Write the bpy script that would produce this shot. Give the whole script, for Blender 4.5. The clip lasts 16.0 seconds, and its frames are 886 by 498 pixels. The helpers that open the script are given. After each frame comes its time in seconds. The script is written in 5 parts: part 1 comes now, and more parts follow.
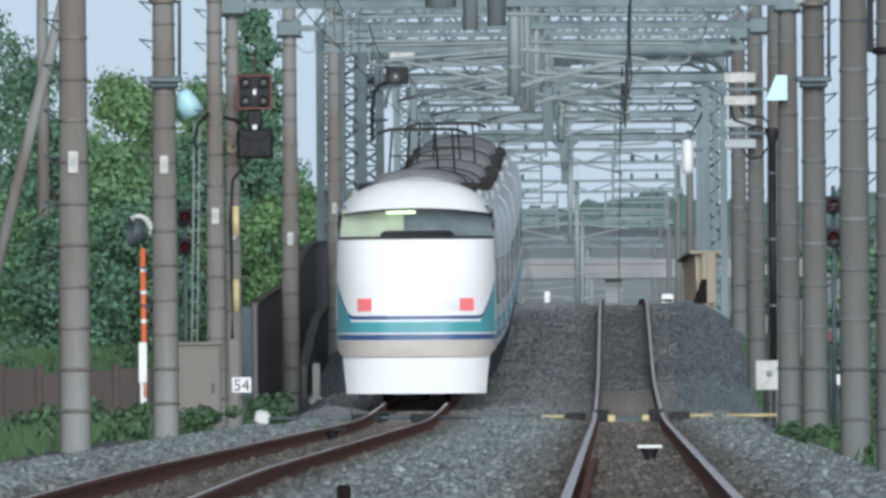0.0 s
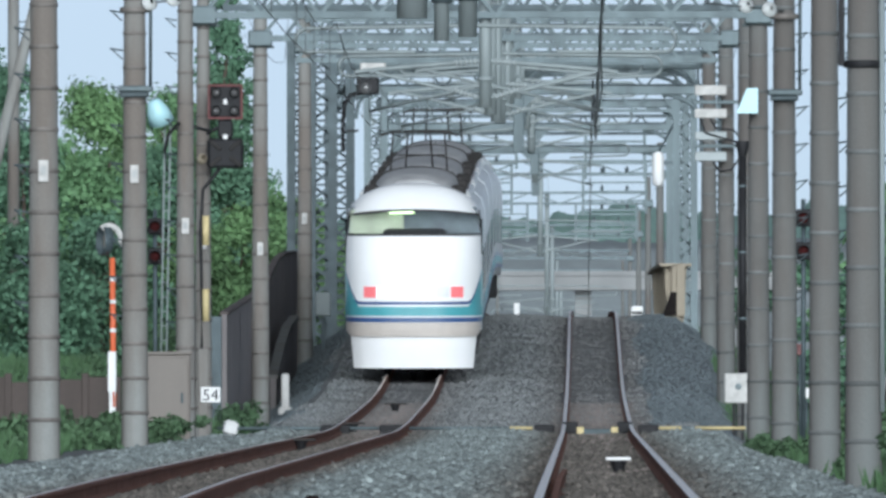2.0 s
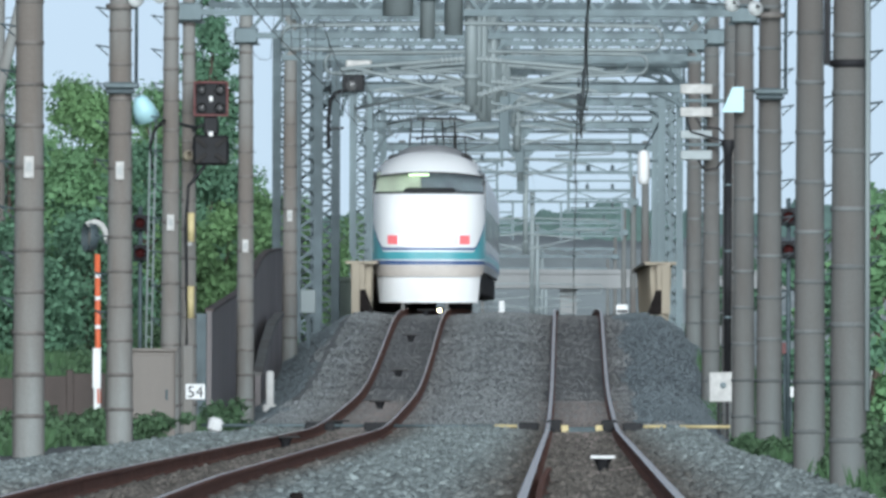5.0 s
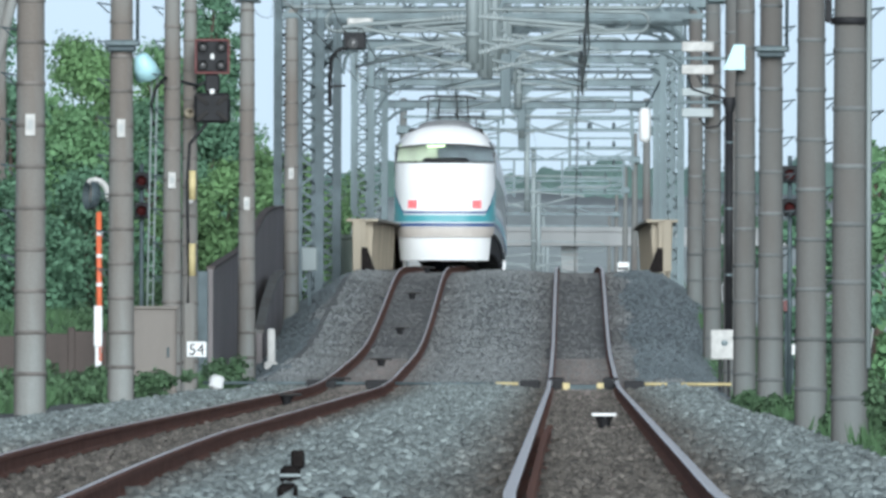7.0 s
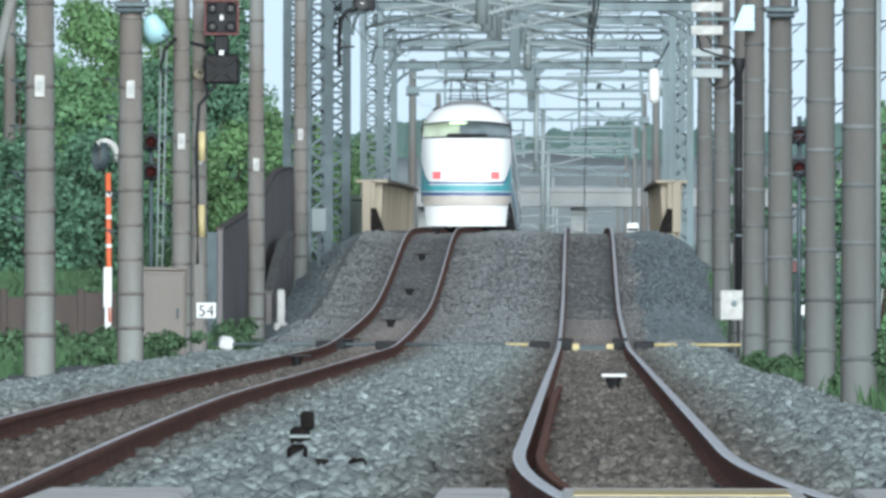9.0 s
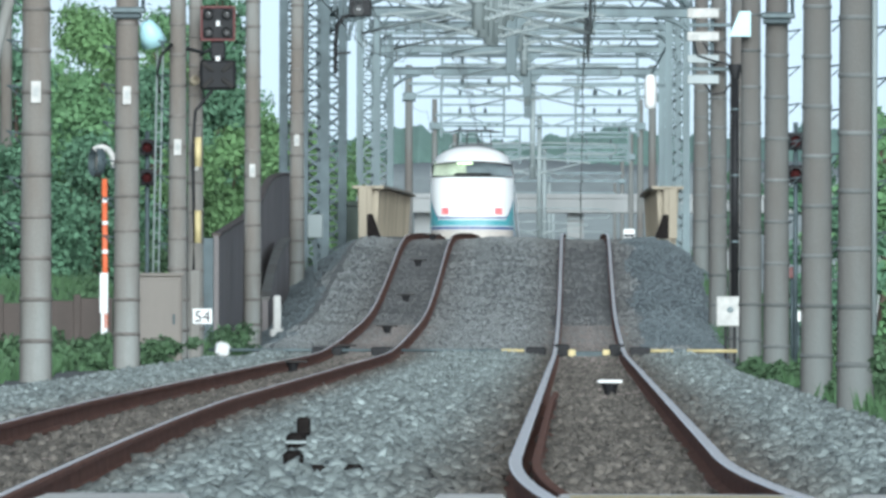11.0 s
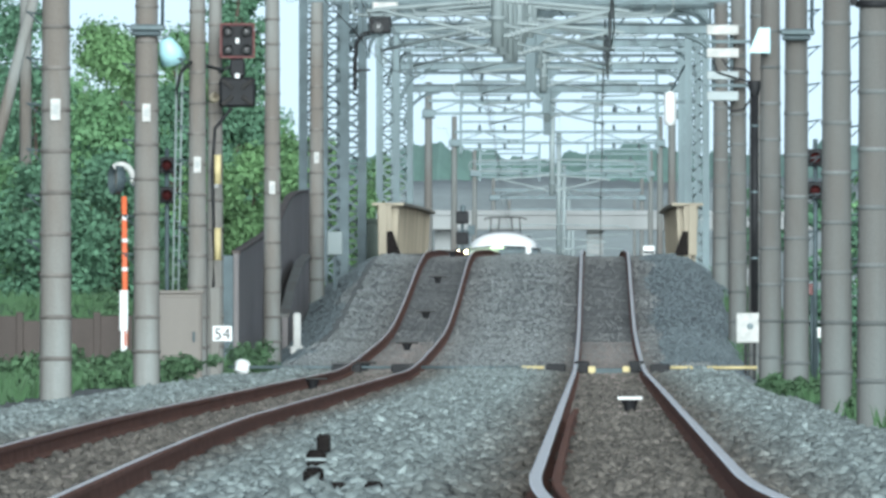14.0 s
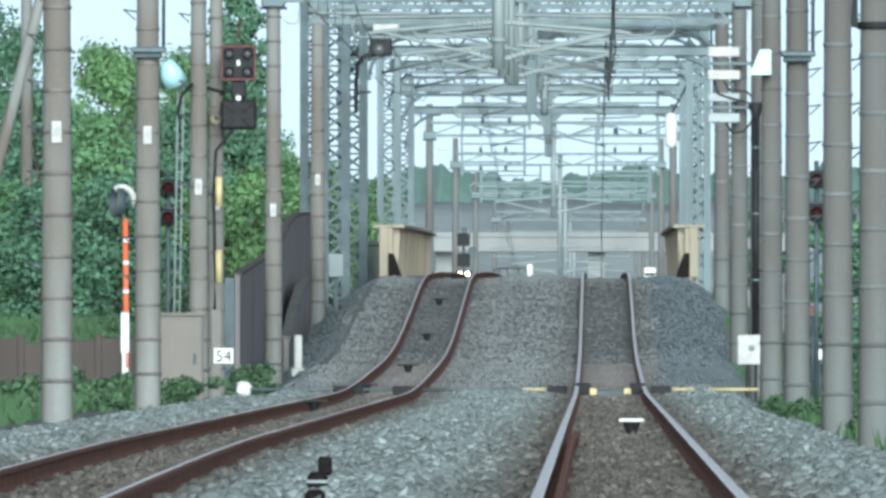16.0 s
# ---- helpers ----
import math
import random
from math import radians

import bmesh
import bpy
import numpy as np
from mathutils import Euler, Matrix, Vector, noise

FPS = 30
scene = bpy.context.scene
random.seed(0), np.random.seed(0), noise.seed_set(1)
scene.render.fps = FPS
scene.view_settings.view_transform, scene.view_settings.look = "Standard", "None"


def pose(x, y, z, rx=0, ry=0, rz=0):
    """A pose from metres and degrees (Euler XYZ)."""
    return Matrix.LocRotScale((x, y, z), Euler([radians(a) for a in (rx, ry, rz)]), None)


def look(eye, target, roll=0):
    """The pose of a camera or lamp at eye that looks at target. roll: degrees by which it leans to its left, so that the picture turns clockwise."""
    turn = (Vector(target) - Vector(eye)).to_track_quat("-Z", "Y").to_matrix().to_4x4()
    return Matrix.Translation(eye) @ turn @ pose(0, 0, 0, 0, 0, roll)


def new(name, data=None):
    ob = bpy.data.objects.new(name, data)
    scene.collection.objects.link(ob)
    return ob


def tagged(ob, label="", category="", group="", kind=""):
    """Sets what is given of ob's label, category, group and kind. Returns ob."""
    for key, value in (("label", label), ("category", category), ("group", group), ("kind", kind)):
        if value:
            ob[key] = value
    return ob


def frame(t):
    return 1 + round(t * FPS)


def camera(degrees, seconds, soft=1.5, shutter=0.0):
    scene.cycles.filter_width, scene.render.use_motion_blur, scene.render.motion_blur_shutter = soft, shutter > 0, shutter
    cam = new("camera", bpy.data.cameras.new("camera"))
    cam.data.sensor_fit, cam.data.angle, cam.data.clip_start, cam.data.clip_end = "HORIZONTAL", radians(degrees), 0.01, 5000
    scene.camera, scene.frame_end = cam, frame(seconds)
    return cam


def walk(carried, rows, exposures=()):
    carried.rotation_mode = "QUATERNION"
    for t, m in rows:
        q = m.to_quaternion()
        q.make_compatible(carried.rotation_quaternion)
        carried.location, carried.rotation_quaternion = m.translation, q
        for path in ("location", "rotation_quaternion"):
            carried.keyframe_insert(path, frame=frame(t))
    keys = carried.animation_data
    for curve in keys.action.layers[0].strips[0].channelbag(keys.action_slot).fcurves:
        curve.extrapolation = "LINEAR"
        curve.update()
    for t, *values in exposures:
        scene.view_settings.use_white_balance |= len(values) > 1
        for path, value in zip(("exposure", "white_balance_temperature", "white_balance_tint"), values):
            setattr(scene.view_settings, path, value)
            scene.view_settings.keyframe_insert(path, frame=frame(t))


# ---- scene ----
# camera: a long lens held by hand beside the track; eye 0.87 m above the rail heads
EYE_Z = 0.867
VIEW = [
    (0, 0.4235, 0.2913, 0.374),
    (0.5, 0.4341, 0.2827, 0.397),
    (1, 0.4500, 0.2642, 0.406),
    (1.5, 0.3983, 0.2540, 0.157),
    (2, 0.3471, 0.3184, 0.035),
    (2.5, 0.3284, 0.4217, 0.158),
    (3, 0.3419, 0.4585, 0.053),
    (3.5, 0.3483, 0.4343, 0.010),
    (4, 0.3419, 0.3813, -0.137),
    (6.5, 0.3003, 0.2423, -0.179),
    (7, 0.3126, 0.2079, -0.158),
    (7.5, 0.3200, 0.1907, -0.249),
    (8, 0.3458, 0.1569, -0.096),
    (8.5, 0.3406, 0.1299, -0.099),
    (9, 0.3363, 0.1110, -0.105),
    (9.5, 0.3257, 0.1041, 0.052),
    (10, 0.3174, 0.1172, -0.146),
    (12.5, 0.3445, 0.1346, -0.100),
    (13, 0.3583, 0.1567, -0.155),
    (13.5, 0.3670, 0.1486, -0.172),
    (14, 0.3761, 0.1679, -0.044),
    (14.5, 0.3719, 0.1967, -0.145),
    (15, 0.3615, 0.2049, 0.022),
    (15.5, 0.3875, 0.2253, 0.135),
    (16, 0.3792, 0.2225, -0.000)
]
cam = camera(2.1934, 16.0, soft=3.15)
walk(cam, [(t, pose(0, 0, EYE_Z, 90 + pitch, roll, yaw)) for t, yaw, pitch, roll in VIEW],
     exposures=[(0, -0.16, 5700, 7), (1.5, -0.02, 5600, 6), (2.8, -0.16, 5550, 6), (4, -0.1, 5550, 5), (6.5, 0.12, 5600, 4), (10, 0.3, 5600, 2), (12.5, 0.43, 5550, 0), (16, 0.46, 5550, -2)])

# world and sun: a hazy evening sky, light from behind the camera
world = bpy.data.worlds.new("sky")
scene.world = world
world.use_nodes = True
wn = world.node_tree.nodes
sky = wn.new("ShaderNodeTexSky")
sky.sky_type, sky.sun_disc = "NISHITA", False
sky.sun_elevation, sky.sun_rotation = radians(13), radians(176)
sky.air_density, sky.dust_density, sky.ozone_density = 0.5, 0.0, 4.0
wn["Background"].inputs[1].default_value = 0.078
haze = wn.new("ShaderNodeHueSaturation")
haze.inputs["Saturation"].default_value = 0.3
world.node_tree.links.new(sky.outputs[0], haze.inputs["Color"])
world.node_tree.links.new(haze.outputs[0], wn["Background"].inputs[0])
sun = new("sun", bpy.data.lights.new("sun", "SUN"))
sun.data.energy, sun.data.angle, sun.data.color = 5.0, radians(44), (1.0, 0.95, 0.88)
sun.matrix_world = look((0, 0, 60), (-9, 120, 31))


# ---- mesh building ----
class Shape:
    """Collects vertices and faces; smooth faces are kept apart by a flag."""

    def __init__(self):
        self.v, self.f, self.s = [], [], []

    def add(self, verts, faces, smooth=False):
        n = len(self.v)
        self.v += [tuple(p) for p in verts]
        self.f += [tuple(n + i for i in face) for face in faces]
        self.s += [smooth] * len(faces)
        return self

    def box(self, x0, x1, y0, y1, z0, z1, m=None):
        vs = [Vector((x, y, z)) for x in (x0, x1) for y in (y0, y1) for z in (z0, z1)]
        if m:
            vs = [m @ p for p in vs]
        return self.add(vs, [(0, 1, 3, 2), (4, 6, 7, 5), (0, 4, 5, 1), (2, 3, 7, 6), (0, 2, 6, 4), (1, 5, 7, 3)])

    def block(self, x0, x1, y0, y1, z0, z1, b=0.01, m=None):
        """A box with chamfered vertical and horizontal edges."""
        vs = []
        for z, i in ((z0, b), (z0 + b, 0), (z1 - b, 0), (z1, b)):
            vs += [(x0 + i + b, y0 + i, z), (x1 - i - b, y0 + i, z), (x1 - i, y0 + i + b, z), (x1 - i, y1 - i - b, z),
                   (x1 - i - b, y1 - i, z), (x0 + i + b, y1 - i, z), (x0 + i, y1 - i - b, z), (x0 + i, y0 + i + b, z)]
        vs = [Vector(p) for p in vs]
        if m:
            vs = [m @ p for p in vs]
        fs = [tuple(range(7, -1, -1)), tuple(range(24, 32))]
        for k in range(3):
            fs += [(8 * k + i, 8 * k + (i + 1) % 8, 8 * k + 8 + (i + 1) % 8, 8 * k + 8 + i) for i in range(8)]
        return self.add(vs, fs)

    def tube(self, a, b, r, r2=None, n=10, caps=True, smooth=True):
        a, b = Vector(a), Vector(b)
        r2 = r if r2 is None else r2
        q = (b - a).to_track_quat("Z", "Y").to_matrix()
        ring = [q @ Vector((math.cos(2 * math.pi * i / n), math.sin(2 * math.pi * i / n), 0)) for i in range(n)]
        self.add([a + p * r for p in ring] + [b + p * r2 for p in ring],
                 [(i, (i + 1) % n, n + (i + 1) % n, n + i) for i in range(n)], smooth)
        if caps:
            k = len(self.v) - 2 * n
            self.f += [tuple(k + i for i in range(n - 1, -1, -1)), tuple(k + n + i for i in range(n))]
            self.s += [False, False]
        return self

    def path(self, pts, r, n=6):
        """One continuous round tube through the points."""
        pts = [Vector(p) for p in pts]
        rows = []
        for i, p in enumerate(pts):
            way = pts[min(i + 1, len(pts) - 1)] - pts[max(i - 1, 0)]
            q = way.to_track_quat("Z", "Y").to_matrix()
            if rows and abs(way.normalized().z) > 0.999:
                q = last
            last = q
            rows.append([p + q @ Vector((r * math.cos(2 * math.pi * k / n), r * math.sin(2 * math.pi * k / n), 0)) for k in range(n)])
        return self.grid(rows, True, True)

    def bar(self, a, b, w, h):
        """A rectangular bar from a to b."""
        a, b = Vector(a), Vector(b)
        q = (b - a).to_track_quat("Y", "Z").to_matrix().to_4x4()
        return self.box(-w / 2, w / 2, 0, (b - a).length, -h / 2, h / 2, Matrix.Translation(a) @ q)

    def lathe(self, prof, m=None, n=14):
        """prof: (radius, height) pairs, turned round z."""
        m = m or Matrix()
        vs = [m @ Vector((r * math.cos(2 * math.pi * i / n), r * math.sin(2 * math.pi * i / n), z)) for r, z in prof for i in range(n)]
        return self.add(vs, [(k * n + i, k * n + (i + 1) % n, k * n + n + (i + 1) % n, k * n + n + i)
                             for k in range(len(prof) - 1) for i in range(n)], True)

    def grid(self, rows, smooth=True, closed=False):
        n = len(rows[0])
        fs = [(k * n + i, k * n + (i + 1) % n, k * n + n + (i + 1) % n, k * n + n + i)
              for k in range(len(rows) - 1) for i in range(n if closed else n - 1)]
        return self.add([p for row in rows for p in row], fs, smooth)

    def mesh(self, name, material):
        me = bpy.data.meshes.new(name)
        me.from_pydata(self.v, [], self.f)
        me.polygons.foreach_set("use_smooth", self.s)
        me.materials.append(material)
        me.update()
        return me


def part(name, shape, material, parent=None, label=""):
    ob = new(name, shape.mesh(name, material))
    ob.parent = parent
    return tagged(ob, label)


def thing(name, x, y, z, label, category, group="", kind="", rz=0):
    ob = new(name)
    ob.matrix_basis = pose(x, y, z, 0, 0, rz)
    return tagged(ob, label, category, group, kind)


# ---- materials ----
def material(name, color, rough=0.7, metal=0.0, vary=0.25, scale=3.0, fine=40.0, bump=0.3, tint=None, island=0.0,
             streak=False, emit=None, spec=0.5):
    """A surface with stains at a large scale, grain at a fine one and a slight relief."""
    m = bpy.data.materials.new(name)
    m.use_nodes = True
    t, nodes = m.node_tree, m.node_tree.nodes
    b = nodes["Principled BSDF"]
    b.inputs["Roughness"].default_value, b.inputs["Metallic"].default_value = rough, metal
    b.inputs["Specular IOR Level"].default_value = spec
    co = nodes.new("ShaderNodeTexCoord")
    mp = nodes.new("ShaderNodeMapping")
    mp.inputs["Scale"].default_value = (1, 1, 0.15 if streak else 1)
    t.links.new(co.outputs["Object"], mp.inputs[0])
    n1, n2 = nodes.new("ShaderNodeTexNoise"), nodes.new("ShaderNodeTexNoise")
    n1.inputs["Scale"].default_value, n2.inputs["Scale"].default_value = scale, fine
    n1.inputs["Detail"].default_value, n2.inputs["Detail"].default_value = 5, 3
    t.links.new(mp.outputs[0], n1.inputs[0])
    t.links.new(co.outputs["Object"], n2.inputs[0])
    dark = tuple(c * (1 - vary) for c in (tint or color))
    ramp = nodes.new("ShaderNodeValToRGB")
    ramp.color_ramp.elements[0].position, ramp.color_ramp.elements[1].position = 0.35, 0.65
    ramp.color_ramp.elements[0].color, ramp.color_ramp.elements[1].color = (*dark, 1), (*color, 1)
    t.links.new(n1.outputs[0], ramp.inputs[0])
    hsv = nodes.new("ShaderNodeHueSaturation")
    t.links.new(ramp.outputs[0], hsv.inputs["Color"])
    val = nodes.new("ShaderNodeMath")
    val.operation = "MULTIPLY_ADD"
    val.inputs[1].default_value, val.inputs[2].default_value = vary, 1 - vary / 2
    t.links.new(n2.outputs[0], val.inputs[0])
    last = val.outputs[0]
    if island:
        geo = nodes.new("ShaderNodeNewGeometry")
        add = nodes.new("ShaderNodeMath")
        add.operation = "MULTIPLY_ADD"
        add.inputs[1].default_value = island
        t.links.new(geo.outputs["Random Per Island"], add.inputs[0])
        t.links.new(last, add.inputs[2])
        last = add.outputs[0]
    t.links.new(last, hsv.inputs["Value"])
    t.links.new(hsv.outputs[0], b.inputs["Base Color"])
    if bump:
        bp = nodes.new("ShaderNodeBump")
        bp.inputs["Strength"].default_value, bp.inputs["Distance"].default_value = bump, 0.02
        t.links.new(n2.outputs[0], bp.inputs["Height"])
        t.links.new(bp.outputs[0], b.inputs["Normal"])
    if emit:
        b.inputs["Emission Color"].default_value = (*emit[0], 1)
        b.inputs["Emission Strength"].default_value = emit[1]
    return m


TRACKS = (0.24, -3.57)


def ballast_material(name, color, island=0.0, bump=0.6):
    """Grey crushed stone, rust-brown between and beside the rails."""
    m = material(name, color, 0.9, vary=0.5, scale=0.9, fine=22, bump=bump, island=island)
    t, nodes = m.node_tree, m.node_tree.nodes
    b = nodes["Principled BSDF"]
    geo, sep = nodes.new("ShaderNodeNewGeometry"), nodes.new("ShaderNodeSeparateXYZ")
    t.links.new(geo.outputs["Position"], sep.inputs[0])

    def calc(op, a, c):
        n = nodes.new("ShaderNodeMath")
        n.operation = op
        for k, v in enumerate((a, c)):
            if isinstance(v, (int, float)):
                n.inputs[k].default_value = v
            elif v is not None:
                t.links.new(v, n.inputs[k])
        return n.outputs[0]
    away = calc("MINIMUM", *(calc("ABSOLUTE", calc("SUBTRACT", sep.outputs[0], x), None) for x in TRACKS))
    wob = nodes.new("ShaderNodeTexNoise")
    wob.inputs["Scale"].default_value = 1.3
    t.links.new(geo.outputs["Position"], wob.inputs[0])
    edge = calc("ADD", away, calc("MULTIPLY", wob.outputs[0], 0.5))
    ramp = nodes.new("ShaderNodeValToRGB")
    ramp.color_ramp.elements[0].position, ramp.color_ramp.elements[1].position = 0.47, 0.8
    ramp.color_ramp.elements[0].color, ramp.color_ramp.elements[1].color = (1, 1, 1, 1), (0, 0, 0, 1)
    half = calc("MULTIPLY", edge, 0.5)
    t.links.new(half, ramp.inputs[0])
    mix = nodes.new("ShaderNodeMix")
    mix.data_type = "RGBA"
    mix.blend_type = "MULTIPLY"
    src = b.inputs["Base Color"].links[0].from_socket
    worn = nodes.new("ShaderNodeMapRange")
    worn.inputs["From Min"].default_value, worn.inputs["From Max"].default_value = 385, 425
    worn.inputs["To Min"].default_value, worn.inputs["To Max"].default_value = 1.0, 0.35
    t.links.new(sep.outputs[1], worn.inputs["Value"])
    t.links.new(calc("MULTIPLY", ramp.outputs[0], worn.outputs[0]), mix.inputs["Factor"])
    t.links.new(src, mix.inputs["A"])
    mix.inputs["B"].default_value = (0.56, 0.44, 0.39, 1)
    t.links.new(mix.outputs["Result"], b.inputs["Base Color"])
    return m


# near bed: darkened in colour as the shade in the gaps between stones
BALLAST_GAP_SHADE = ballast_material("ballast", (0.14, 0.15, 0.147))
# bed and stones of the climb: matched tones imitate the blur of heat haze
HUMP_BED = ballast_material("haze_soft_ballast", (0.235, 0.247, 0.245))
STONE = ballast_material("ballast_stone", (0.175, 0.2, 0.195), island=1.25, bump=0.2)
HUMP_STONE = ballast_material("haze_soft_ballast_stone", (0.235, 0.247, 0.245), island=0.3, bump=0.2)
GRASS = material("grass", (0.05, 0.11, 0.045), 0.9, vary=0.5, scale=0.6, fine=8)
BLADE = material("grass_blades", (0.055, 0.11, 0.045), 0.8, vary=0.4, scale=2, island=0.5)
SLOPE_STONE = material("dark_slope_stone", (0.135, 0.16, 0.17), 0.95, vary=0.3, scale=0.8, island=0.3, bump=0.2)
SLOPE = material("dark_slope_gravel", (0.14, 0.165, 0.175), 0.95, vary=0.5, scale=0.5, fine=9, bump=0.6)
# far ground lightened so that the hazy distance shows no dark strip
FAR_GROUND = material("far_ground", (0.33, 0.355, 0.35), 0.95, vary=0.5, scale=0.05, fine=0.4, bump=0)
RUST = material("rusty_rail", (0.21, 0.112, 0.085), 0.9, spec=0.1, vary=0.4, scale=4, fine=60)
STEEL = material("polished_steel", (0.80, 0.68, 0.55), 0.28, 0.7, vary=0.15, scale=2, bump=0)
CONCRETE = material("pole_concrete", (0.25, 0.257, 0.243), 0.85, vary=0.3, scale=1.9, fine=34, tint=(0.235, 0.205, 0.177), streak=True)
CONCRETE_GREY = material("grey_pole_concrete", (0.162, 0.172, 0.165), 0.85, vary=0.32, scale=1.6, fine=50, tint=(0.18, 0.165, 0.15), streak=True)
# pale green-grey, for an indistinct patch behind the girder end
CONCRETE_PALE = material("pale_green_concrete", (0.27, 0.32, 0.285), 0.9, vary=0.3, scale=1.2, fine=20, streak=True)
PALE_RING = material("pale_pole_ring", (0.185, 0.195, 0.19), 0.7, vary=0.5, scale=1.2)
PLATE = material("weathered_white_plate", (0.58, 0.57, 0.54), 0.6, vary=0.25, scale=6)
PLATE_MARK = material("faded_plate_marking", (0.46, 0.47, 0.46), 0.6, vary=0.3)
BAND = material("pole_band", (0.23, 0.21, 0.19), 0.7, 0.3, vary=0.4)
GALV = material("galvanised_steel", (0.148, 0.188, 0.198), 0.55, 0.35, vary=0.3, scale=2, streak=True)
GALV_DARK = material("weathered_steel", (0.092, 0.12, 0.13), 0.6, 0.3, vary=0.35, scale=2)
PIPE = material("pale_pipe", (0.285, 0.325, 0.325), 0.6, 0.1, vary=0.25, scale=1.5, streak=True)
WIRE = material("copper_wire", (0.09, 0.10, 0.10), 0.6, 0.4, vary=0.2)
BLACK = material("black_paint", (0.022, 0.022, 0.024), 0.6, vary=0.3, spec=0.25)
MATT = material("matt_black_rubber", (0.02, 0.017, 0.016), 0.95, vary=0.4, scale=9, spec=0.1)
WHITE = material("white_paint", (0.80, 0.80, 0.78), 0.5, vary=0.12, scale=2, bump=0.05)
GREY_CERAMIC = material("grey_ceramic", (0.36, 0.40, 0.40), 0.4, vary=0.2)
GALV_PALE = material("pale_galvanised_steel", (0.22, 0.265, 0.275), 0.6, 0.2, vary=0.2, scale=2)
CERAMIC = material("glazed_ceramic", (0.72, 0.74, 0.72), 0.25, vary=0.15)
RED = material("red_paint", (0.13, 0.03, 0.028), 0.5, vary=0.3)
ORANGE = material("orange_paint", (0.75, 0.16, 0.06), 0.55, vary=0.2)
YELLOW = material("yellow_paint", (0.66, 0.55, 0.28), 0.6, vary=0.3)
CREAM = material("cream_girder", (0.35, 0.30, 0.22), 0.6, vary=0.3, scale=1.2, streak=True)
DARK_WALL = material("dark_screen", (0.22, 0.2, 0.198), 0.8, vary=0.35, scale=1.0, streak=True)
CABINET = material("beige_cabinet", (0.215, 0.19, 0.165), 0.6, vary=0.18, scale=1.2, streak=True)
FENCE = material("brown_fence", (0.105, 0.084, 0.074), 0.85, vary=0.4, scale=1.0, streak=True)
DECK = material("crossing_panel", (0.72, 0.71, 0.68), 0.8, vary=0.3, scale=1.5, fine=30)
SLEEPER = material("sleeper", (0.26, 0.22, 0.20), 0.9, vary=0.4, scale=3)
BARK = material("bark", (0.11, 0.085, 0.065), 0.95, vary=0.5, scale=3)
LEAF_A = material("leaf_mid_green", (0.135, 0.255, 0.115), 0.75, vary=0.32, scale=0.5, island=0.35, bump=0)
LEAF_B = material("leaf_yellow_green", (0.145, 0.26, 0.105), 0.75, vary=0.45, scale=0.5, island=0.35, bump=0)
LEAF_C = material("leaf_dark_green", (0.102, 0.20, 0.12), 0.75, vary=0.32, scale=0.5, island=0.35, bump=0)
LEAF_BUSH = material("bush_leaf", (0.075, 0.135, 0.065), 0.75, vary=0.4, scale=0.8, island=0.4, bump=0)
# distant leaves and bank: haze put into the colour, pale and low in contrast
LEAF_FAR_HAZE = material("haze_paled_far_foliage", (0.215, 0.335, 0.29), 0.9, vary=0.15, scale=0.2, island=0.15, bump=0)
FAR_BANK_HAZE = material("haze_paled_far_bank", (0.34, 0.38, 0.385), 0.95, vary=0.25, scale=0.12, fine=1.2, bump=0)
ROADWAY = material("overpass_concrete", (0.29, 0.295, 0.29), 0.85, vary=0.25, scale=0.3, streak=True)
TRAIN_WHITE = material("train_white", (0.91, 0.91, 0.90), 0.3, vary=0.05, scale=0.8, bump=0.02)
# sides and roof shoulders: neutral white, about a third darker than the front
TRAIN_SIDE = material("train_side_darker_white", (0.62, 0.63, 0.62), 0.3, vary=0.08, scale=0.8, bump=0.02)
TRAIN_GREY = material("train_warm_grey", (0.55, 0.50, 0.45), 0.4, vary=0.1, bump=0.02)
TRAIN_TEAL = material("train_teal", (0.10, 0.36, 0.40), 0.3, vary=0.1, bump=0.02)
TRAIN_BLUE = material("train_blue", (0.05, 0.10, 0.24), 0.3, vary=0.1, bump=0.02)
ROOF_GREY = material("train_roof", (0.43, 0.43, 0.43), 0.7, vary=0.3, scale=1.5)
UNDER = material("underframe", (0.035, 0.032, 0.03), 0.85, vary=0.4)
RUBBER = material("rubber_gasket", (0.02, 0.02, 0.022), 0.6, vary=0.2)
TINT = material("tinted_glass", (0.015, 0.02, 0.022), 0.06, vary=0.1, bump=0, spec=0.8)
CAB_DARK = material("cab_grey", (0.15, 0.18, 0.20), 0.8, vary=0.3)
CAB = material("cab_lining", (0.42, 0.47, 0.36), 0.8, vary=0.3, scale=2)
TAIL_RED = material("tail_lamp_lens", (0.60, 0.16, 0.16), 0.3, vary=0.1, bump=0, emit=((1.0, 0.16, 0.18), 0.4))
LAMP_WARM = material("lamp_glow_warm", (0.9, 0.8, 0.6), 0.3, vary=0.0, bump=0, emit=((1.0, 0.72, 0.38), 14))
LAMP_WHITE = material("lamp_glow_white", (0.9, 0.9, 0.9), 0.3, vary=0.0, bump=0, emit=((1.0, 0.95, 0.95), 1.2))
LAMP_OFF = material("lamp_glass_dark", (0.10, 0.10, 0.10), 0.15, vary=0.1, bump=0)
LENS_RED = material("dark_red_lens", (0.05, 0.012, 0.012), 0.85, vary=0.2, bump=0, spec=0.1)
PALE_BLUE = material("pale_blue_shade", (0.46, 0.71, 0.75), 0.4, vary=0.05, bump=0)
CAB_LIGHT = material("cab_light", (0.9, 1.0, 0.7), 0.4, vary=0, bump=0, emit=((0.80, 1.0, 0.50), 2.2))


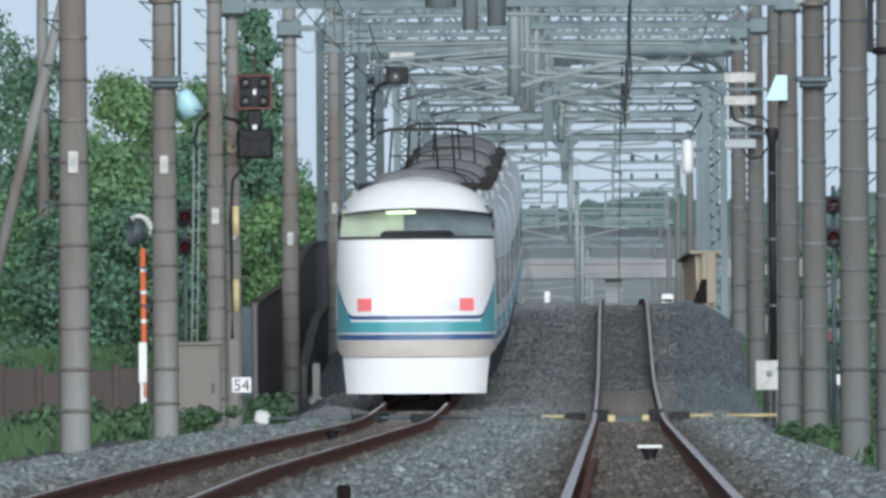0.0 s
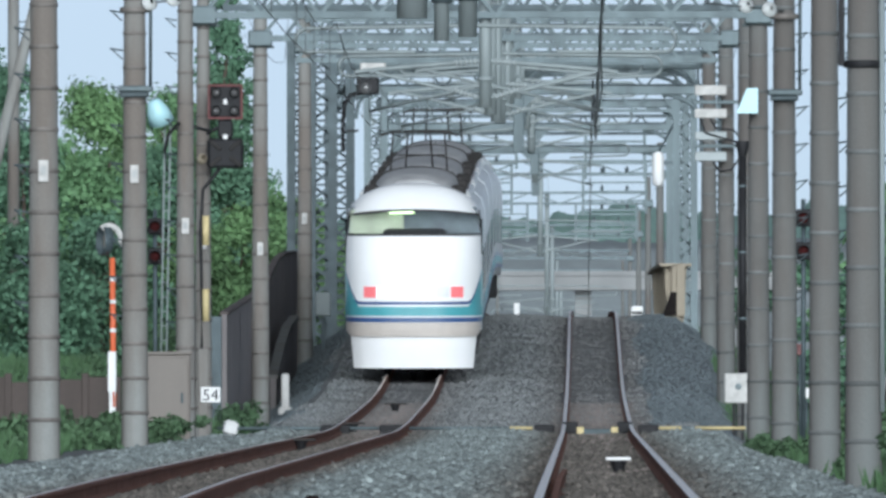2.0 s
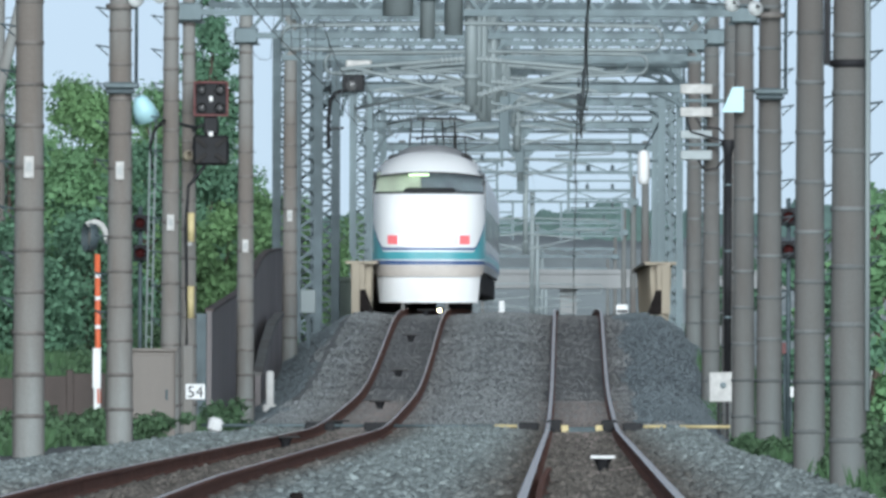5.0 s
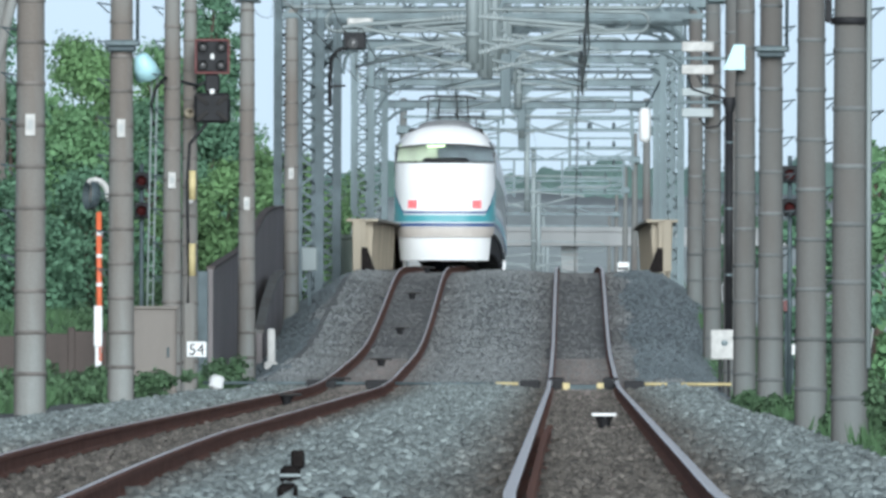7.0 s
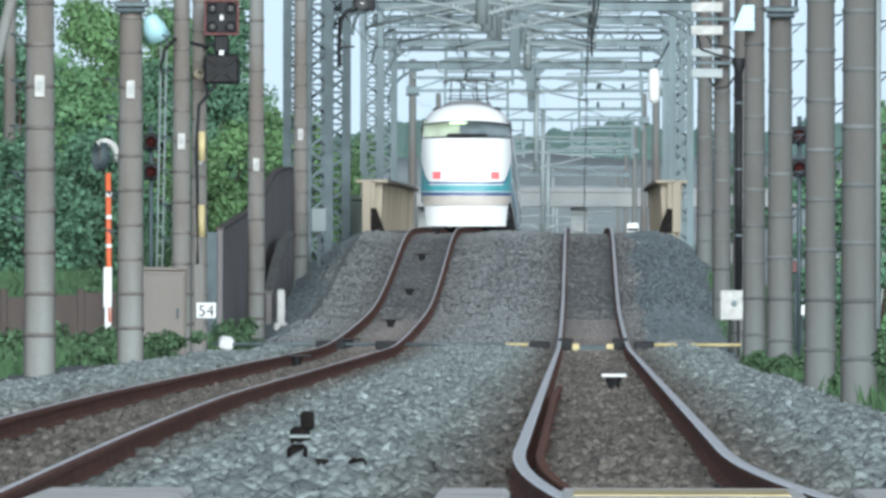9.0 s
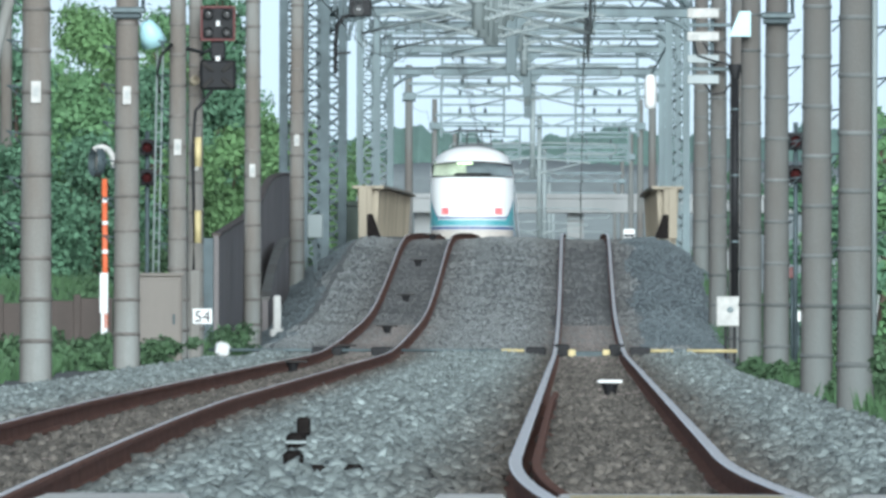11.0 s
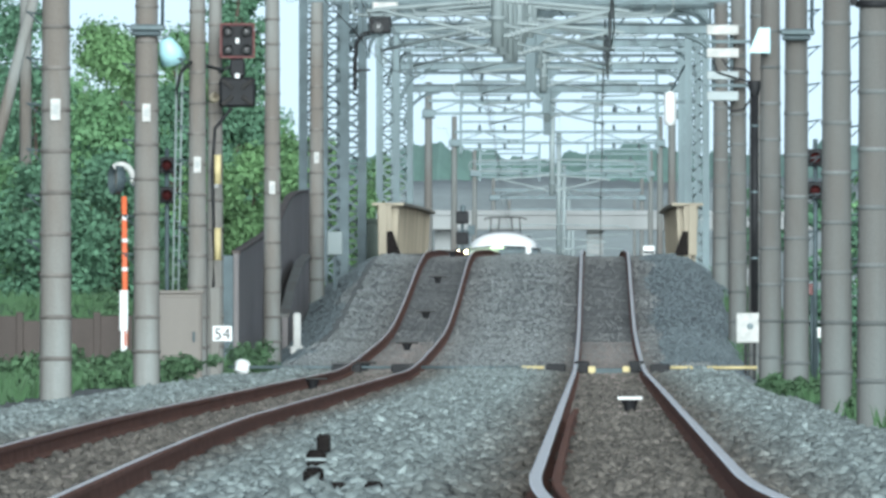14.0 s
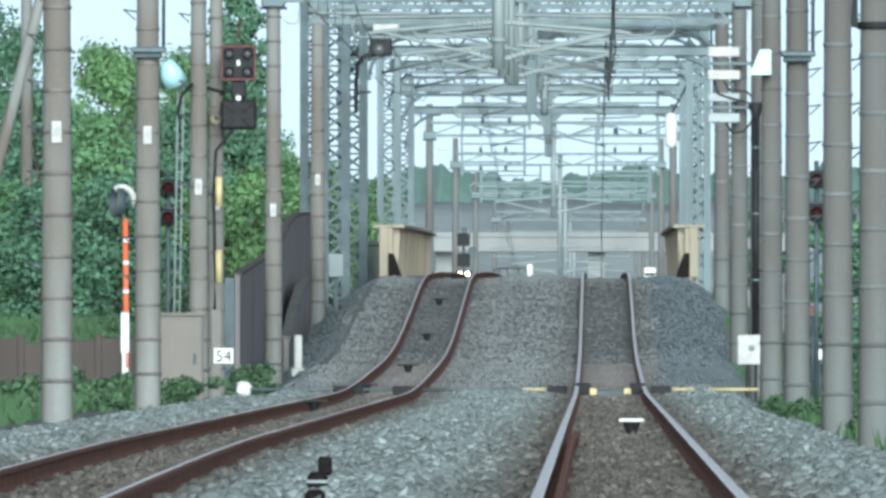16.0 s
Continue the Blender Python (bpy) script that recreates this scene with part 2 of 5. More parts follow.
def glass(name):
    m = bpy.data.materials.new(name)
    m.use_nodes = True
    b = m.node_tree.nodes["Principled BSDF"]
    b.inputs["Transmission Weight"].default_value = 1
    b.inputs["Roughness"].default_value, b.inputs["IOR"].default_value = 0.02, 1.45
    b.inputs["Base Color"].default_value = (0.93, 0.97, 0.95, 1)
    return m


GLASS = glass("window_glass")

# ---- lie of the land ----
HEIGHTS = ((0, 0), (375, 0), (400, 0.10), (421, 0.24), (434, 0.32), (448, 0.41), (469, 0.60), (484, 0.83), (504, 1.22), (516, 1.48), (546, 2.16),
           (566, 2.46), (614, 2.64), (673, 2.80), (725, 2.86), (757, 2.74), (800, 2.2), (858, 1.08), (930, -0.32), (1014, -1.4), (1170, -2.2), (4900, -2.2))
_ys = np.arange(-60.0, 4900.0, 1.0)
_zs = np.interp(_ys, [p[0] for p in HEIGHTS], [p[1] for p in HEIGHTS])
_k = np.exp(-0.5 * (np.arange(-30, 31) / 9.0) ** 2)
_zs = np.convolve(np.pad(_zs, 30, mode="edge"), _k / _k.sum(), mode="valid")


def rail_z(y):
    return float(np.interp(y, _ys, _zs))


def bend(y, x0=0.24):
    """How far the line leaves the straight towards the crossing; the outer track starts earlier."""
    if x0 < -1.6:
        return 0.5 * (max(0.0, 205.0 - max(y, 60.0)) / 106.0) ** 1.4
    return 0.00029 * max(0.0, 129.0 - max(y, 58.0)) ** 2


def ground_z(x, y):
    """Ballast bed on its bank, with open ground at both sides."""
    top = rail_z(y)
    mid = min(abs(x - bend(y, t) - t) for t in TRACKS)
    bed = top - 0.165 + (0.07 * min(1, max(0, (mid - 0.85) / 0.6)) if -5.3 < x < 2.0 else 0)
    left, right = max(0.0, -5.5 - x), max(0.0, x - 2.3)
    fall = 0.62 * max(left, right)
    land = -0.32 if x > 0 else -0.14
    if x < -9:
        land += min(1.3, 0.5 * (-9 - x)) * min(1, max(0, (y - 380) / 117))
    if y > 820:
        land = min(land, rail_z(y) - 0.3)
    z = bed - fall
    if left > 0 or right > 0:
        z = max(z, land)
    return z


def build_ground():
    xs = [-900, -300, -120, -60, -40, -30, -24, -20, -17, -15, -13, -11, -10, -9] + [-8.5 + 0.25 * i for i in range(60)] + [7, 8, 10, 13, 17, 22, 30, 45, 70, 120, 300, 900]
    ys = [-60, -20, 0, 20, 40] + [58 + 4 * i for i in range(278)] + [1210, 1300, 1420, 1560, 1950, 2700, 3800, 4900]
    sh = Shape()
    sh.grid([[(x, y, ground_z(x, y)) for x in xs] for y in ys])
    ob = part("ground", sh, BALLAST_GAP_SHADE)
    ob.data.materials.append(GRASS)
    ob.data.materials.append(FAR_GROUND)
    ob.data.materials.append(SLOPE)
    ob.data.materials.append(HUMP_BED)
    for p in ob.data.polygons:
        c = p.center
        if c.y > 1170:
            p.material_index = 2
        elif c.x > 3.1 or c.x < -7.1:
            p.material_index = 1
        elif c.y > 413 and (c.x > 1.2 or c.x < -5.6):
            p.material_index = 3
        elif c.y > 398:
            p.material_index = 4
    return tagged(ob, "grey ballast bed on its bank with grass at both sides", "ground", kind="structure")


build_ground()

RAIL_SECTION = ((-0.062, -0.153), (0.062, -0.153), (0.062, -0.142), (0.012, -0.122), (0.009, -0.045), (0.032, -0.036), (0.0325, -0.006),
                (0.026, 0.0), (-0.026, 0.0), (-0.0325, -0.006), (-0.032, -0.036), (-0.009, -0.045), (-0.012, -0.122), (-0.062, -0.142))


def build_track(x0, label):
    track = thing("railway_track", 0, 0, 0, label, "railway track", "railway tracks", "structure")
    ys = [40 + 4.0 * i for i in range(335)]
    # the outer track is less used: a narrower polished band
    worn = ((-0.034, -0.006), (-0.027, 0.003), (0.027, 0.003), (0.034, -0.006)) if x0 > 0 else ((-0.033, -0.008), (-0.027, 0.002), (0.004, 0.003), (0.008, 0.001))
    for side in (-0.566, 0.566):
        sh, top = Shape(), Shape()
        rows = [[(x0 + side + bend(y, x0) + a, y, rail_z(y) + b) for a, b in RAIL_SECTION] for y in ys]
        sh.grid(rows, smooth=False, closed=True)
        rail = part("rail", sh, RUST, track, "rust-brown steel rail")
        top.grid([[(x0 + side + bend(y, x0) + a, y, rail_z(y) + b) for a, b in worn] for y in ys], smooth=False)
        part("running_surface", top, STEEL, rail, "polished running surface")
    if x0 > 0:
        check = Shape()
        ys_near = [102 + 4.0 * i for i in range(31)]
        check.grid([[(x0 - 0.566 + bend(y, x0) + 0.115 + max(0.0, (y - 200) * 0.0015) + a * 0.8, y, rail_z(y) - 0.012 + b) for a, b in RAIL_SECTION] for y in ys_near], smooth=False, closed=True)
        part("check_rail", check, RUST, track, "rust-brown check rail beside the running rail")
    sl = Shape().block(-1.0, 1.0, -0.11, 0.11, -0.16, 0, 0.015)
    first = None
    for i in range(230):
        y = 116 + 1.5 * i
        if first is None:
            ob = first = part("sleeper", sl, SLEEPER, track, "half-buried weathered sleeper")
        else:
            ob = new("sleeper", first.data)
            ob.parent = track
        ob.location = (x0 + bend(y, x0), y, rail_z(y) - 0.158)
    return track


for x0 in TRACKS:
    build_track(x0, "straight railway track with rusty rails in ballast")


# ---- concrete poles and their gantries ----
def pole_shape(height, r0, r1, n=18):
    return Shape().lathe([(r0, -0.6), (r1, height), (r1 * 0.8, height + 0.03), (0.001, height + 0.04)], n=n)


def build_pole(x, y, height, label, r=0.205, bands=0.85, plate=None, steps=0, first=0.5, concrete=None, ring=None):
    base = ground_z(x, y)
    top = r - height / 75 * 0.5
    pole = thing("catenary_pole", x, y, base, label, "concrete pole", "catenary poles")
    part("shaft", pole_shape(height, r, top), concrete or CONCRETE, pole)
    z = first
    while z < height - 0.2:
        rr = r + (top - r) * z / height
        part("band", Shape().lathe([(rr, -0.026), (rr + 0.01, -0.022), (rr + 0.01, 0.022), (rr, 0.026)], pose(0, 0, z)), ring or BAND, pole)
        z += bands
    if plate is not None:
        plate = plate - base
        p = part("number_plate", Shape().block(-0.06, 0.06, -r - 0.012, -r + 0.03, plate - 0.13, plate + 0.13, 0.004), PLATE, pole, "white number plate")
        part("marking", Shape().block(-0.032, 0.032, -r - 0.016, -r - 0.011, plate - 0.05, plate + 0.055, 0.002), PLATE_MARK, p)
    if steps:
        z = 1.9
        while z < height:
            part("step_bolt", Shape().tube((steps * r * 0.8, 0, z), (steps * (r + 0.16), 0, z + 0.03), 0.014, n=6).tube((steps * (r + 0.13), 0, z + 0.02), (steps * r * 0.9, 0, z - 0.12), 0.01, n=5), GALV_DARK, pole)
            z += 0.55
    return pole


LEFT, RIGHT = -6.5, 3.0
for y, top, plate, steps, r in ((278.9, 9.6, 3.36, -1, 0.2), (335.4, 9.6, 3.82, -1, 0.2), (378.3, 9.6, 3.35, -1, 0.17), (395.9, 7.9, 3.2, 0, 0.155), (466, 8.35, 3.46, 0, 0.19),
                              (540.2, 9.3, 4.58, 0, 0.19)):
    build_pole(LEFT, y, top - ground_z(LEFT, y), "tall grey concrete catenary pole with a white number plate", plate=plate, steps=steps, r=r, bands=0.5)
for y, top, steps in ((247.7, 9.6, 1), (287.6, 9.6, 1), (345.2, 9.6, 1), (395.9, 8.0, 0), (423.6, 8.3, 0), (485.6, 8.5, 0), (551.9, 9.3, 0)):
    build_pole(RIGHT, y, top - ground_z(RIGHT, y), "tall plain grey concrete catenary pole", steps=steps, bands=0.62, concrete=CONCRETE_GREY, ring=PALE_RING)


def truss(sh, a, b, depth, pitch, chord=0.05, web=0.03):
    """A plane lattice girder from a to b (lower chord), braces between the chords."""
    a, b = Vector(a), Vector(b)
    up = Vector((0, 0, depth))
    n = max(1, round((b - a).length / pitch))
    sh.bar(a, b, chord, chord)
    sh.bar(a + up, b + up, chord, chord)
    for i in range(n):
        p, q = a.lerp(b, i / n), a.lerp(b, (i + 1) / n)
        if i % 2:
            sh.bar(p + up, q, web, web)
        else:
            sh.bar(p, q + up, web, web)
    return sh


def insulator(a, b, r=0.07, sheds=5):
    """A string of ribbed discs from a to b."""
    a, b = Vector(a), Vector(b)
    length = (b - a).length
    m = Matrix.Translation(a) @ (b - a).to_track_quat("Z", "Y").to_matrix().to_4x4()
    prof = [(0.02, 0)]
    for i in range(sheds):
        z = length * (i + 0.2) / sheds
        prof += [(0.03, z), (r, z + 0.01), (r * 0.8, z + length / sheds * 0.35), (0.03, z + length / sheds * 0.5)]
    return Shape().lathe(prof + [(0.02, length)], m, 10)


def build_gantry(y, z, depth, label, x0=LEFT, x1=RIGHT, width=0.45, collar=True, drop=True, seed=0, mat=None, pitch=None, arms=True):
    """A box girder across both tracks, with drop posts, registration arms and insulators."""
    mat = mat or GALV
    rnd = random.Random(seed)
    g = thing("catenary_gantry", 0, y, z, label, "gantry", "catenary gantries")
    for s in (-1, 1):
        part("girder_side", truss(Shape(), (x0, s * width / 2, 0), (x1, s * width / 2, 0), depth, pitch or depth * 0.85, 0.11, 0.06), mat, g)
    lace = Shape()
    n = round((x1 - x0) / 0.6)
    for i in range(n):
        xa, xb = x0 + (x1 - x0) * i / n, x0 + (x1 - x0) * (i + 1) / n
        for zz in (0, depth):
            lace.bar((xa, -width / 2, zz), (xb, width / 2, zz), 0.03, 0.03)
            lace.bar((xa, -width / 2, zz), (xa, width / 2, zz), 0.03, 0.03)
    part("lacing", lace, mat, g)
    if collar:
        for x in (x0, x1):
            part("pole_collar", Shape().block(x - 0.24, x + 0.24, -0.27, 0.27, -0.16, 0.16, 0.03).block(x - 0.28, x + 0.28, -0.05, 0.05, -0.2, -0.15, 0.01), mat, g)
    rail = rail_z(y)
    wire = rail + 5.05 - z
    if drop:
        xm = -1.67
        low = wire + 0.35
        part("drop_post", Shape().tube((xm, 0, depth), (xm, 0, low), 0.11, n=14).tube((xm, 0, low + 0.45), (xm, 0, low + 0.52), 0.15, n=14), PIPE, g, "pale tubular drop post")
    for i, xt in enumerate(TRACKS if arms else ()):
        for x, sgn in (((-1.67, 1), (x1, -1)) if i == 0 else ((-1.67, -1), (x0, 1)))[:1]:
            arm = part("bracket_arm", Shape().path([(x, 0, wire + 1.15), (xt, 0.1, wire + 1.0), (xt + sgn * 0.35, 0.1, wire + 0.95)], 0.042)
                       .path([(x, 0, wire + 0.5), (xt + sgn * 0.2, 0.1, wire + 1.0)], 0.034)
                       .path([(x, 0, wire + 0.75), (xt + sgn * 0.1, 0.1, wire + 0.28), (xt, 0.1, wire + 0.05)], 0.03), PIPE, g)
            reach = xt + sgn * 1.15
            hoop = [(x, -0.1, wire + 1.75), (reach, -0.1, wire + 1.7)]
            hoop += [(reach + sgn * 0.2 * math.sin(math.pi * k / 8), -0.1, wire + 1.5 + 0.2 * math.cos(math.pi * k / 8)) for k in range(1, 8)]
            hoop += [(reach, -0.1, wire + 1.3), (xt - sgn * 0.7, -0.1, wire + 1.22 + 0.1 * rnd.random())]
            part("hoop_arm", Shape().path(hoop, 0.035, 7), PIPE, g, "pale tubular hoop arm")
            part("insulator", insulator((x + sgn * 0.15, 0, wire + 1.14), (x + sgn * 0.55, 0.02, wire + 1.11)), GREY_CERAMIC, arm)
            part("insulator", insulator((x + sgn * 0.15, 0, wire + 0.52), (x + sgn * 0.55, 0.02, wire + 0.66)), GREY_CERAMIC, arm)
    return g


GANTRY_LABEL = "grey lattice steel catenary gantry spanning both tracks"
for i, (y, z, depth) in enumerate(((395.9, 7.07, 0.6), (466, 7.7, 0.6), (540.2, 8.62, 0.6))):
    build_gantry(y, z, depth, GANTRY_LABEL, seed=i)


for i, (y, z, depth, pitch) in enumerate(((340, 6.98, 0.42, 0.3), (418, 7.55, 0.5, 0.34), (446, 7.95, 0.5, 0.36), (506, 8.35, 0.55, 0.4), (524, 8.05, 0.5, 0.4))):
    build_gantry(y, z, depth, "closely braced lattice gantry above both tracks", seed=40 + i, collar=False, drop=i > 0, mat=GALV_DARK if i % 2 else GALV, pitch=pitch, arms=False)


def build_tube_gantry(y, z, xm, r, low):
    """A plain beam across the tracks with one thick hanging post."""
    g = thing("portal_beam", 0, y, z, "steel portal beam with a thick pale hanging post", "gantry", "catenary gantries")
    part("beam", Shape().block(LEFT, RIGHT, -0.15, 0.15, 0, 0.3, 0.03), GALV, g)
    part("hanging_post", Shape().tube((xm, 0, 0), (xm, 0, low - z), r, n=18), PIPE, g, "thick pale hanging post")
    for h in (0.62, 1.15):
        part("post_collar", Shape().lathe([(r, -0.08), (r + 0.04, -0.07), (r + 0.04, 0.07), (r, 0.08)], pose(xm, 0, low - z + h), 18), GALV_DARK, g)
    part("post_bracket", Shape().block(xm - 0.4, xm - r, -0.06, 0.06, low - z + 1.08, low - z + 1.18, 0.01), GALV_DARK, g)


build_tube_gantry(278.8, 8.6, -2.06, 0.185, 5.2)
build_tube_gantry(335.4, 8.6, -2.05, 0.11, 5.75)
build_tube_gantry(345.5, 8.75, -1.72, 0.14, 5.95)

def build_portal(y, z, x0, x1, label, deep=0.24):
    """A solid beam on the towers, with curved knees, a centre strut and thin stays."""
    g = thing("bridge_portal", 0, y, z, label, "portal beam", "bridge portals")
    part("beam", Shape().block(x0, x1, -0.12, 0.12, 0, deep, 0.02), GALV, g)
    part("flange", Shape().block(x0, x1, -0.18, 0.18, deep, deep + 0.04, 0.01), GALV_DARK, g)
    for x, s in ((x0, 1), (x1, -1)):
        pts = [(x + s * (1.25 - 1.25 * math.cos(a)), 0, -1.25 + 1.25 * math.sin(a)) for a in [math.pi / 2 * k / 8 for k in range(9)]]
        part("knee", Shape().path(pts, 0.06, 6), GALV, g)
        for k in (3, 5):
            part("knee_tie", Shape().bar(pts[k], (pts[k][0], 0, 0), 0.07, 0.07), GALV, g)
    xm = -1.67
    part("centre_strut", Shape().block(xm - 0.14, xm + 0.14, -0.1, 0.1, -1.5, 0, 0.02), GALV, g)
    part("strut_head", Shape().add([(xm - 0.5, -0.08, 0), (xm + 0.5, -0.08, 0), (xm + 0.14, -0.08, -0.35), (xm - 0.14, -0.08, -0.35),
                                    (xm - 0.5, 0.08, 0), (xm + 0.5, 0.08, 0), (xm + 0.14, 0.08, -0.35), (xm - 0.14, 0.08, -0.35)],
                                   [(0, 1, 2, 3), (7, 6, 5, 4), (0, 4, 5, 1), (1, 5, 6, 2), (2, 6, 7, 3), (3, 7, 4, 0)]), GALV, g)
    return g


for y, z in ((600, 8.2), (622, 9.15), (640, 9.6), (683, 9.75), (749, 9.6), (795, 9.35), (812, 8.75)):
    build_portal(y, z, -6.7, 3.3, "solid teal-grey steel portal beam over the bridge")


def build_bus_frame(y, x0, x1, z0, levels):
    """A frame of thin bars with pairs of insulators, carried by a gantry."""
    g = thing("busbar_frame", 0, y, 0, "thin grey busbar frame with small insulators", "busbar frame", "busbar frames")
    for x in (x0, x1):
        part("upright", Shape().bar((x, 0, z0), (x, 0, z0 + 0.42 * levels + 0.3), 0.12, 0.1), GALV, g)
    for k in range(levels):
        z = z0 + 0.42 * (k + 0.5)
        part("bar", Shape().bar((x0, 0, z), (x1, 0, z), 0.07, 0.09), GALV, g)
        if k % 2 == 0:
            for i in range(2):
                x = x0 + (x1 - x0) * (0.3 + 0.4 * i)
                part("insulator", Shape().lathe([(0.03, 0), (0.09, 0.03), (0.05, 0.1), (0.09, 0.14), (0.05, 0.2), (0.03, 0.26)], pose(x, 0, z + 0.04), 8), GALV_DARK, g)


build_bus_frame(902.62, -5.2, -2.6, 9.0, 4)
build_bus_frame(902.62, 0.1, 2.4, 8.6, 4)
build_bus_frame(1068.35, -6.2, -3.3, 8.4, 5)
build_bus_frame(1068.35, 0.0, 2.9, 8.4, 5)
build_bus_frame(1247.75, -6.2, -3.0, 8.2, 4)
build_bus_frame(1247.75, -0.4, 2.9, 8.2, 4)

BRACES = {}


def build_tower(x, y, height, label, w=0.55):
    """A square lattice column of angle bars."""
    steel = GALV_DARK if (x < 0 and y < 640) else GALV
    t = thing("lattice_tower", x, y, ground_z(x, y) - 0.4, label, "lattice tower", "lattice towers")
    for sx in (-1, 1):
        for sy in (-1, 1):
            part("leg", Shape().bar((sx * w / 2, sy * w / 2, 0), (sx * w / 2, sy * w / 2, height), 0.22, 0.2), steel, t)
    n = round(height / (w * 0.75))
    step = height / n
    for turn in range(4):
        for i in range(n):
            sgn = 1 if i % 2 else -1
            key = (round(step, 3), sgn, steel.name)
            if key not in BRACES:
                BRACES[key] = (Shape().bar((-w / 2 * sgn, w / 2, 0), (w / 2 * sgn, w / 2, step), 0.19, 0.07).mesh("brace", steel),
                               Shape().bar((-w / 2, w / 2, 0), (w / 2, w / 2, 0), 0.08, 0.05).mesh("tie", steel))
            for name, me in zip(("brace", "tie_bar"), BRACES[key]):
                ob = new(name, me)
                ob.parent = t
                ob.matrix_basis = pose(0, 0, step * i, 0, 0, 90 * turn)
    return t


for x, y, top in ((-6.6, 585, 9.8), (-6.3, 599, 9.8), (-7.4, 608.4, 9.8), (-6.7, 748.8, 10.2), (-6.7, 803.4, 10.0), (3.6, 620.1, 10), (3.2, 725.4, 10.2), (3.2, 783.9, 10.2)):
    build_tower(x, y, top - ground_z(x, y) + 0.4, "weathered lattice steel tower of the bridge catenary")
for i, (y, z, d) in enumerate(((586.9, 9.1, 0.7), (620.1, 9.3, 0.7), (682.5, 9.4, 0.7), (748.8, 9.5, 0.8), (799.5, 9.3, 0.6))):
    build_gantry(y, z, d, "weathered lattice gantry over the bridge", seed=10 + i, collar=False, mat=GALV if i % 2 else GALV_DARK)
for i, (y, z) in enumerate(((902.9, 8.8), (1068.6, 8.9), (1248, 8.6), (1482, 8.5), (1755, 8.5))):
    for x in (LEFT, RIGHT):
        build_pole(x, y, z + 1.2 - ground_z(x, y), "distant concrete catenary pole beyond the bridge", r=0.2, bands=20, concrete=CONCRETE_GREY)
    build_gantry(y, z, 0.5, "distant lattice gantry beyond the bridge", seed=20 + i, mat=GALV, pitch=1.4)


def build_wires():
    for x in TRACKS:
        w = thing("overhead_wire", 0, 0, 0, "thin dark contact wire and messenger above the track", "overhead wire", "overhead wires")
        ys = [39, 117, 195, 278.8, 335.4, 395.8, 473.8, 544, 586.9, 620.1, 682.5, 748.8, 799.5, 902.9, 1068.6, 1248, 1482, 1755]
        contact, mess = Shape(), Shape()
        gauge = 0.012 if x > 0 else 0.007
        contact.path([(x + 0.04 * (-1) ** i, y, rail_z(y) + 5.05) for i, y in enumerate(ys)], gauge, 5)
        pts = []
        for ya, yb in zip(ys, ys[1:]):
            for k in range(6):
                u = k / 6
                y = ya + (yb - ya) * u
                pts.append((x, y, rail_z(ya) * (1 - u) + rail_z(yb) * u + 6.0 - 1.6 * u * (1 - u)))
                if k:
                    part("dropper", Shape().tube((x, y, pts[-1][2]), (x, y, rail_z(y) + 5.05), 0.006, n=4, caps=False), WIRE, w)
        mess.path(pts, gauge, 5)
        part("contact_wire", contact, WIRE, w)
        part("messenger_wire", mess, WIRE, w)
    for x, z in ((-6.9, 8.4), (3.3, 8.4), (-1.67, 9.2)):
        f = Shape()
        ys = [39, 278.8, 395.8, 473.8, 544, 620.1, 748.8, 902.9, 1068.6, 1248]
        pts = []
        for ya, yb in zip(ys, ys[1:]):
            for k in range(8):
                u = k / 8
                pts.append((x, ya + (yb - ya) * u, z + (1.2 if ya > 526 else 0) - 2.0 * u * (1 - u)))
        ob = part("feeder_cable", f.path(pts, 0.007, 5), WIRE)
        tagged(ob, "thin dark feeder cable strung between poles", "cable", "feeder cables")


build_wires()


